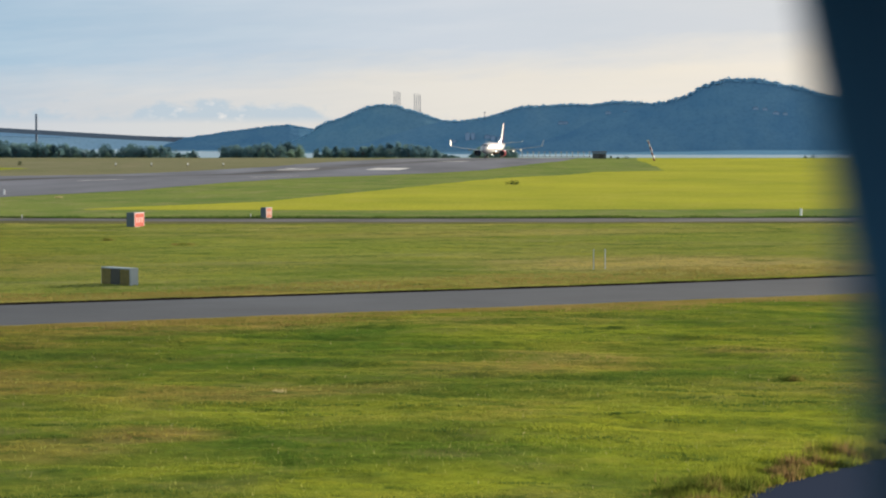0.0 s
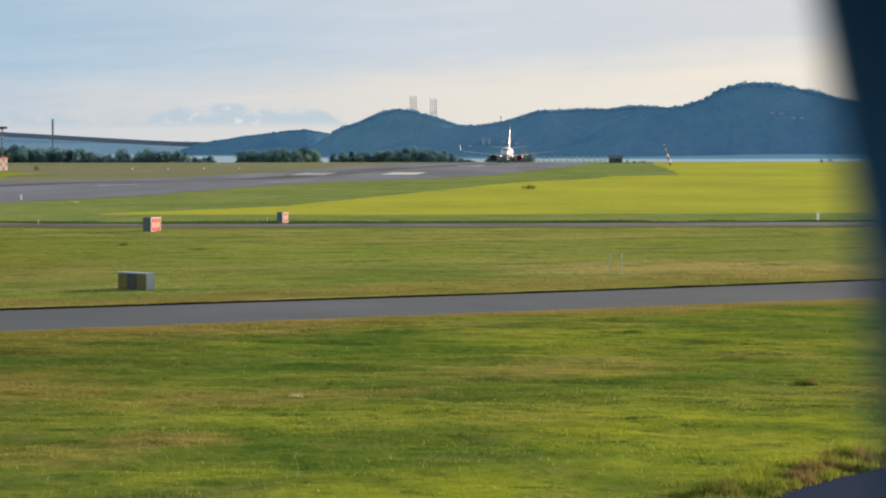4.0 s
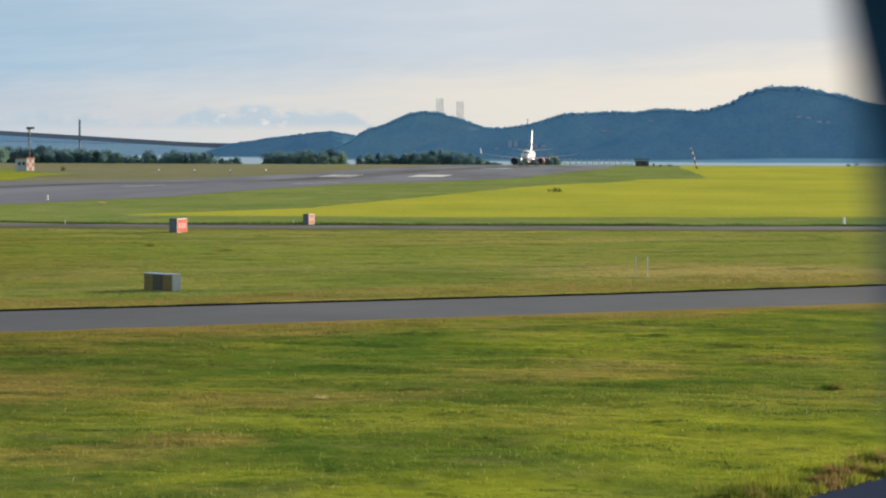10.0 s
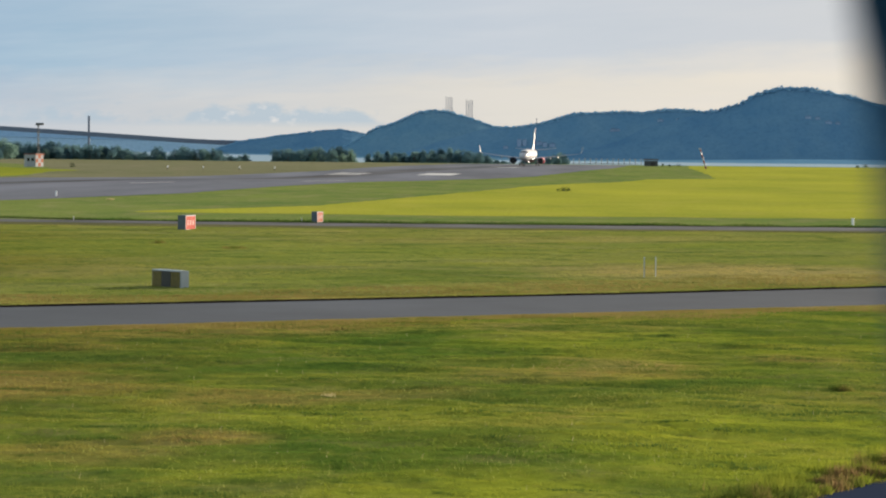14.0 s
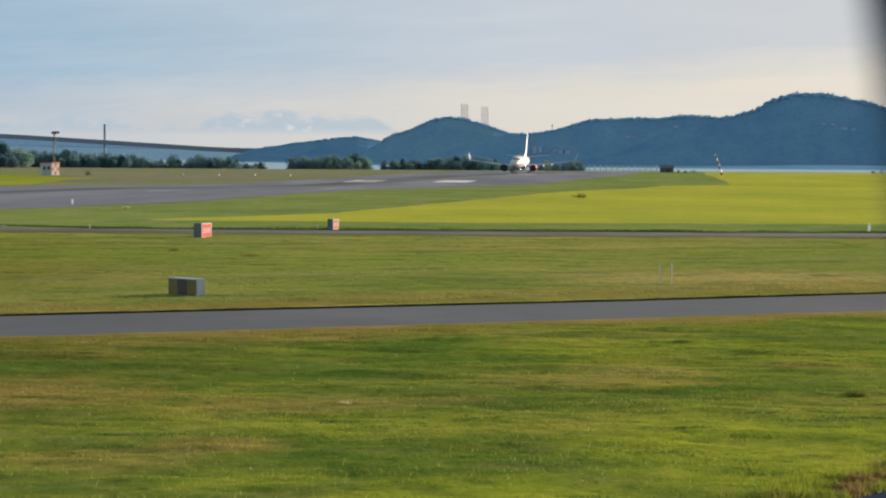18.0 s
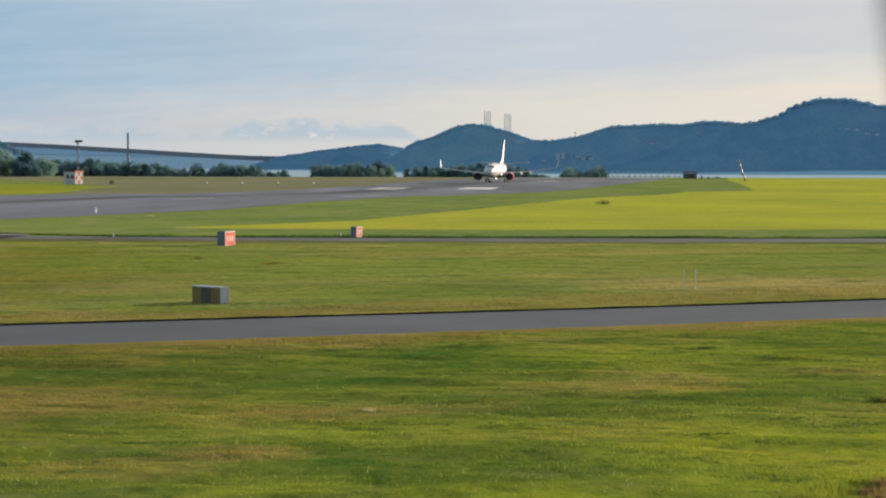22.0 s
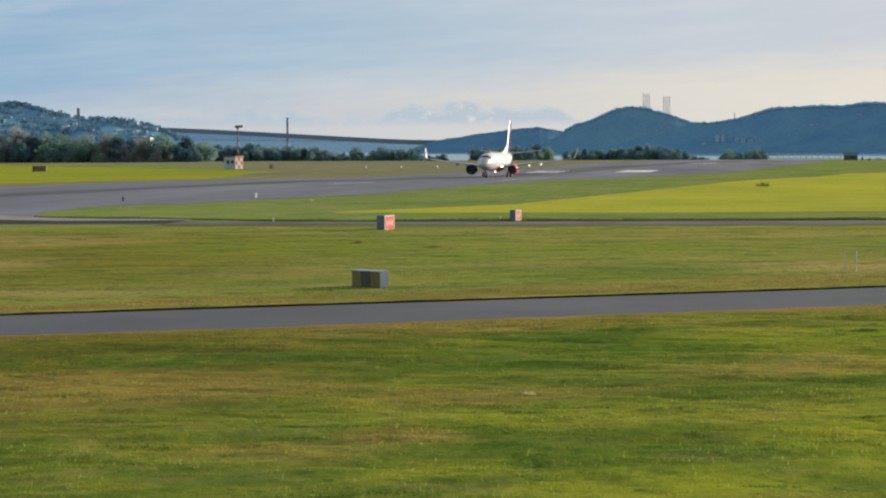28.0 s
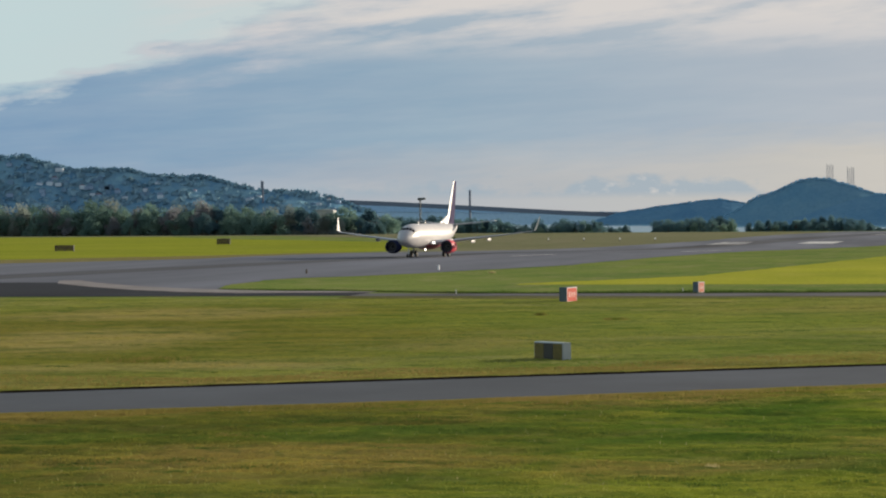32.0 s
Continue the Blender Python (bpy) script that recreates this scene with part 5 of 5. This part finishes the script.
def build_trees():
    rnd = random.Random(21)
    kinds = [make_tree(40 + i, 9.0, (8.0, 9.5, 7.0, 10.5, 8.5, 9.0, 7.5, 9.5)[i], ("leaf", "leaf", "hazed_leaf_dark", "leaf", "hazed_leaf_dry", "hazed_leaf_green", "hazed_leaf_brown", "hazed_leaf_green")[i]) for i in range(8)]
    used = set()
    # how high the row's outline stands, place by place
    outline = [(-420, 12.6), (-270, 12.4), (-230, 11.0), (-200, 9.6), (-186, 6.0), (-173, 6.4), (-164, 5.7), (-150, 5.8), (-144.5, 4.4), (-141, 2.9), (-137, 3.2), (-133.5, 4.9), (-130, 3.4), (-128, 1.8), (-124.6, 4.0),
               (-122, 5.3), (-119, 3.6), (-116, 4.4), (-111, 4.9), (-107, 4.0), (-104.5, 2.0), (-100, 1.8), (-97, 2.4), (-95, 0.0), (-88.5, 0.0), (-87, 4.0), (-80, 4.6), (-73.8, 5.7), (-62.7, 5.7), (-56, 4.2), (-54.5, 0.0), (-51.5, 0.0),
               (-50.5, 4.0), (-47, 4.6), (-40.6, 3.2), (-36, 4.0), (-29.6, 4.9), (-18.6, 5.1), (-5.3, 4.6), (-2, 3.0), (1.3, 0.9), (4, 0.6), (11, 0.0), (13, 3.4), (17, 3.8), (20, 1.4), (23, 4.0), (28, 4.2), (30, 0.0)]
    for gap, share, back in ((3.4, 1.0, 0), (5.4, 0.66, -9), (5.0, 0.90, 8), (4.0, 0.42, 14)):
        x = -400.0
        while x < 30:
            top = ridge_height(outline, x)
            if top > 0.5:
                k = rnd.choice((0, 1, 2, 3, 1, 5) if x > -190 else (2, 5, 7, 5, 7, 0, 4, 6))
                yy = (1150 if x < -190 else 1215) + back + rnd.uniform(-3, 3)
                z = -0.9 * max(0, yy - 1175) / 40
                u = x if x >= -190 else x * yy / 1215
                sz = ((top + 0.2) * share * (0.94 + 0.30 * noise.noise((x * 0.13, back, 4.0))) * rnd.uniform(0.84, 1.08) - z) / 9.0
                sx = max(sz, 0.40) * rnd.uniform(0.85, 1.25)
                m = pose(u, yy, z, 0, 0, rnd.uniform(0, 360)) @ Matrix.Diagonal((sx, sx, sz, 1))
                if k not in used:
                    used.add(k)
                    kinds[k].matrix_basis = m
                else:
                    t = copy_thing(kinds[k], Matrix.Identity(4))
                    t.matrix_basis = m
            x += gap * rnd.uniform(0.7, 1.3) * (1.9 if x < -195 else 1.0)


build_trees()
rng = np.random.RandomState(90)
bx = rng.uniform(-430, -186, 5200)
by = 1146 + rng.uniform(0, 12, 5200)
tufts("undergrowth", bx, by, rng.uniform(0.8, 2.6, 5200), 0.32, 4, M["hazed_leaf_dry"], "dense dark undergrowth at the foot of the trees", 91)


# ---- far side of the field and over the water ----
def build_far_things():
    shed = thing("shed", pose(56.3, 1120, -0.05), "low dark shed at the end of the runway", "shed")
    part("walls", box((4.8, 3.0, 2.0), (0, 0, 1.0), 0.05), M["steel"], shed)
    part("roof", box((5.4, 3.4, 0.5), (0, 0, 2.4), 0.08), M["roof"], shed)
    part("bay", box((1.6, 0.1, 1.3), (0.6, -1.52, 0.8)), M["black"], shed)
    pole = thing("leaning_pole", pose(68.0, 1000, gz(1000)), "red and white banded pole leaning to one side", "pole")
    for k in range(7):
        a, b = k / 7, (k + 1) / 7
        part("band", tube((-2.0 * a, 0, 6.4 * a), (-2.0 * b, 0, 6.4 * b), 0.32 - 0.1 * a, 0.32 - 0.1 * b), M["pole_red" if k % 2 == 0 else "silver"], pole)
    part("head", box((0.9, 0.5, 0.5), (-2.1, 0, 6.5), 0.05), M["metal"], pole)
    # row of pale approach-light posts on a jetty
    jetty = thing("approach_light_jetty", pose(27.5, 1262, -1.0), "row of pale posts carrying approach lights over the water", "jetty")
    for k in range(15):
        x = 2.28 * k
        part("jetty_post", box((0.30, 0.30, 5.6), (x, 0, 0.0)), M["white"], jetty)
        part("light_bar", box((1.0, 0.2, 0.16), (x, 0, 2.8)), M["white"], jetty)
    part("walkway", box((33.0, 0.8, 0.25), (16.0, 0, 0.9)), M["silver"], jetty)
    for x, y, w, h in ((132.8, 1140, 1.6, 1.0), (135.9, 1140, 2.6, 1.5), (10.9, 484, 2.2, 0.55), (-118.1, 868, 1.6, 1.3), (60.5, 1120, 1.0, 1.2), (63, 1120, 1.4, 0.7), (66, 1122, 3.0, 0.6)):
        bush = thing("bush", pose(x, y, gz(y)), "low dark bush standing in the mown field", "bush", "bushes on the field")
        v, f, c = leafy(int(x * 7), h * 1.1, w, 260, 0.10)
        me = bpy.data.meshes.new("foliage")
        me.from_pydata([(a, b, max(0.0, z * 1.0 - h * 0.15)) for a, b, z in v], [], f)
        me.materials.append(M["bush"])
        new("foliage", me).parent = bush
        part("stems", tube((0, 0, -0.1), (0, 0, h * 0.5), 0.05), M["bark"], bush)
    # suspension bridge
    bridge = thing("bridge", pose(0, 4300, 0), "long suspension bridge across the fjord, dark against the sky", "bridge")
    deck = [(-912, 33.8), (-731, 26.6), (-667, 23.7), (-563, 17.8), (-429, 10.0), (-350, 6.6), (-290, 4.0)]
    for (x0, z0), (x1, z1) in zip(deck, deck[1:]):
        bm = bmesh.new()
        vs = []
        for x, z in ((x0, z0), (x1, z1)):
            vs.append([bm.verts.new((x, yy, z + zz)) for yy, zz in ((-6, 1.8), (6, 1.8), (6, -4.4), (-6, -4.4))])
        for i in range(4):
            bm.faces.new((vs[0][i], vs[0][(i + 1) % 4], vs[1][(i + 1) % 4], vs[1][i]))
        bm.faces.new(vs[0][::-1])
        bm.faces.new(vs[1])
        bmesh.ops.recalc_face_normals(bm, faces=bm.faces)
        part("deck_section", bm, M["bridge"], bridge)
    for x, z in ((-562.2, 41.6), (-857.4, 56.6)):
        part("pylon", box((2.4, 3.0, z + 10), (x, 1.7, (z - 10) / 2), 0.1), M["bridge"], bridge)
        part("pylon", box((2.4, 3.0, z + 10), (x, -1.7, (z - 10) / 2), 0.1), M["bridge"], bridge)
    # lattice legs of a platform behind the hill
    for x, y0, top in ((-57.7, 3900, 67.2), (-32.3, 3900, 63.7)):
        rig = thing("platform_legs", pose(x, y0, 0), "tall lattice legs of a moored platform behind the hill", "platform")
        for lx, dz in ((-3.7, 0.0), (-0.9, -1.2), (1.3, 0.0), (3.9, -1.0)):
            part("leg_chord", tube((lx, 0, -8), (lx, 0, top + dz), 0.34, n=6), M["bridge"], rig)
        for j in range(10):
            z = top - 2 - 2.8 * j
            part("leg_brace", tube((-3.7, 0, z), (-0.9, 0, z - 2.6), 0.16, n=5), M["bridge"], rig)
            part("leg_brace", tube((1.3, 0, z - 2.6), (3.9, 0, z), 0.16, n=5), M["bridge"], rig)
        part("hull", box((14, 30, 9), (0, 0, -4)), M["bridge"], rig)
    # Added shaft in line with the far pylon, which shows over the hill.
    stack = thing("chimney", pose(-764.7, 3840, 19.0), "tall thin shaft on the green hillside, standing in for the far bridge pylon", "chimney")
    part("shaft", tube((0, 0, 0), (0, 0, 31.0), 1.45, 1.1), M["bridge"], stack)
    part("rim", tube((0, 0, 30.4), (0, 0, 31.4), 1.35, 1.35), M["bridge"], stack)
    mast = thing("hill_mast", pose(47, 3500, 30), "thin radio mast on the far ridge", "mast")
    part("shaft", tube((0, 0, 0), (0, 0, 8.0), 0.4, 0.2), M["bridge"], mast)
    part("antenna", box((1.6, 0.5, 1.0), (0, 0, 6.5)), M["bridge"], mast)


def house(x, y, z, w, h, d=6.0, mat="house", roof="roof", steep=0.3):
    ob = thing("house", pose(x, y, z), "small pale house among the trees on the far hillside", "house", "houses on the hillside")
    part("wall", box((w, d, h), (0, 0, h / 2)), M[mat], ob)
    bm = bmesh.new()
    ring = lambda yy: [bm.verts.new(p) for p in ((-w / 2 - 0.3, yy, h), (w / 2 + 0.3, yy, h), (0, yy, h + w * steep))]
    a, b = ring(-d / 2 - 0.3), ring(d / 2 + 0.3)
    bm.faces.new(a), bm.faces.new(b[::-1])
    for i in range(3):
        bm.faces.new((a[i], b[i], b[(i + 1) % 3], a[(i + 1) % 3]))
    bmesh.ops.recalc_face_normals(bm, faces=bm.faces)
    part("roof", bm, M[roof], ob)
    return ob


def on_slope(points, y_front, y_ridge, aside, up, steep=False):
    """Where the slope is met that far aside and above the eye's level, both per metre of distance."""
    best = None
    for k in range(4, 96):
        f = k / 100
        y = y_front + (y_ridge - y_front) * f
        z = slope_height(points, aside * y_ridge, f, steep=steep)
        miss = abs((z - EYE) / y - up)
        if best is None or miss < best[0]:
            best = (miss, aside * y, y, z)
    return best[1:]


def build_houses():
    rnd = random.Random(5)
    spots = [(-632, 36.6), (-629, 32.4), (-636, 33.0), (-642, 27.5), (-644, 32.8), (-602, 23.6), (-597, 23.4), (-595, 20.6), (-576, 21.2), (-582, 26.5), (-668, 24.5), (-628, 43.8), (-550, 32.6), (-521, 26), (-517, 17.4), (-610, 30), (-590, 29),
             (-416, 18.5), (-409, 17.2), (-424, 15.0), (-470, 21.5), (-478, 19.0), (-548, 22.0), (-560, 27.5), (-536, 24.0)]
    for x, z in spots:
        hx, hy, hz = on_slope(LEFT_RIDGE, LEFT_FRONT, LEFT_TOP, x / 2350, (z - EYE) / 2350, True)
        house(hx, hy - 3.0, hz - 2.0, rnd.uniform(4.5, 10.0), rnd.uniform(4.2, 5.0), 6.0, mat=rnd.choice(["bright_house", "bright_house", "far_house"]), roof=rnd.choice(["dull_house", "far_house", "roof_red"]), steep=0.2)
    for i in range(26):
        aside = rnd.gauss(-0.262, 0.013) if i % 3 else rnd.uniform(-0.29, -0.175)
        top = ridge_height(LEFT_RIDGE, aside * LEFT_TOP)
        hx, hy, hz = on_slope(LEFT_RIDGE, LEFT_FRONT, LEFT_TOP, aside, rnd.uniform(0.20, 0.90) * (top - EYE) / LEFT_TOP, True)
        house(hx, hy - 3.0, hz - 2.0, rnd.uniform(4.0, 8.0), rnd.uniform(4.0, 4.8), 6.0, mat=rnd.choice(["far_house", "dull_house", "dull_house"]), roof="dull_house", steep=0.2)
    # a long white building on the shore, half hidden by the trees
    home = house(-219.5, 1232, -1.2, 7.2, 10.6, 8.0, roof="metal", steep=0.06)
    tagged(home, "pale house whose upper floor rises above the trees", "house")
    for aside, up, w, h in ((0.0079, -0.0006, 4.8, 9.5), (0.0096, -0.0006, 4.2, 9.0), (0.0143, -0.0004, 6.4, 5.4), (0.0161, -0.0003, 5.0, 6.0), (0.0185, -0.0005, 6.0, 4.2), (0.0035, -0.0012, 5.0, 3.6)):
        hx, hy, hz = on_slope(MAIN_RIDGE, 3060, 3540, aside, up)
        block = house(hx, hy + 3.0, hz - 1.0, w, h, 8.0, mat="far_house", roof="dull_house", steep=0.25)
        tagged(block, "pale block of flats on the slope over the far shore", "building")
    for points, front, ridge, aside, up, w, mat in ((MAIN_RIDGE, 3060, 3540, 0.0587, 0.0084, 4.5, "bright_house"), (MAIN_RIDGE, 3060, 3540, 0.0531, 0.0080, 6.0, "far_house"), (MAIN_RIDGE, 3060, 3540, 0.0380, 0.0051, 7.0, "far_house"), (MAIN_RIDGE, 3060, 3540, 0.0395, 0.0050, 5.0, "far_house"),
                                                    (RIGHT_RIDGE, 2990, 3500, 0.1005, 0.0098, 6.0, "far_house"), (RIGHT_RIDGE, 2990, 3500, 0.1035, 0.0095, 5.0, "far_house"), (RIGHT_RIDGE, 2990, 3500, 0.107, 0.0078, 7.0, "far_house"), (RIGHT_RIDGE, 2990, 3500, 0.110, 0.0080, 5.0, "far_house")):
        hx, hy, hz = on_slope(points, front, ridge, aside, up)
        house(hx, hy + 1.5, hz - 1.2, w, 3.2, 5.0, mat=mat, roof="dull_house", steep=0.3)


build_far_things()
build_houses()


# ---- the window behind which the camera stands ----
def build_window():
    # a dark slanting post, shaped to fit the camera's view: it comes nearer and grows wider towards its foot; up:
    # height over the eye's level, across: to its right, half: half its width, all in pixels of the view, where 5500 is
    # the focal length
    rings = []
    for up, across, half, d in ((9000, -863, 130, 0.46), (700, 545, 130, 0.46), (244, 628, 130, 0.43), (-240, 716, 150, 0.34), (-760, 785, 190, 0.26), (-30000, 785, 190, 0.26)):
        k = d / 5500
        ring = []
        for i in range(14):
            a = 2 * math.pi * i / 14
            ring.append(((across + half + half * math.cos(a)) * k, d + 0.004 * math.sin(a), EYE + up * k))
        rings.append(ring)
    tagged(part("window_post", loft(rings), M["frame"], smooth=True), "dark slanting window post close to the eye", "window", kind="structure")
    # a plain unseen room added behind the window, open to the airfield; it also keeps skylight off the post
    lo, hi = EYE - 1.5, EYE + 1.2
    for name, size, at, label in (
            ("floor", (5.0, 3.6, 0.12), (-0.2, -1.3, lo - 0.06), "plain dark floor of the room"),
            ("ceiling", (5.0, 3.6, 0.12), (-0.2, -1.3, hi + 0.06), "plain dark ceiling of the room"),
            ("wall_back", (5.0, 0.12, hi - lo), (-0.2, -3.04, (lo + hi) / 2), "plain dark wall behind the camera"),
            ("wall_west", (0.12, 3.48, hi - lo), (-2.64, -1.24, (lo + hi) / 2), "plain dark side wall"),
            ("wall_east", (0.12, 3.48, hi - lo), (2.24, -1.24, (lo + hi) / 2), "plain dark side wall"),
            ("wall_sill", (4.76, 0.10, 0.98), (-0.2, 0.44, lo + 0.49), "plain dark wall under the window"),
            ("wall_base", (5.0, 3.6, lo - 0.12), (-0.2, -1.3, (lo - 0.12) / 2), "plain dark building under the room")):
        tagged(part(name, box(size, at, 0.01), M["wall"]), label, name.split("_")[0], kind="structure")


build_window()



# ---- what moves ----
def motions():
    rows = [(t, pose(x, y, gz(y) + 0.03, 0, 0, turn)) for t, x, y, turn in FLIGHT]
    walk(airliner, rows)


motions()
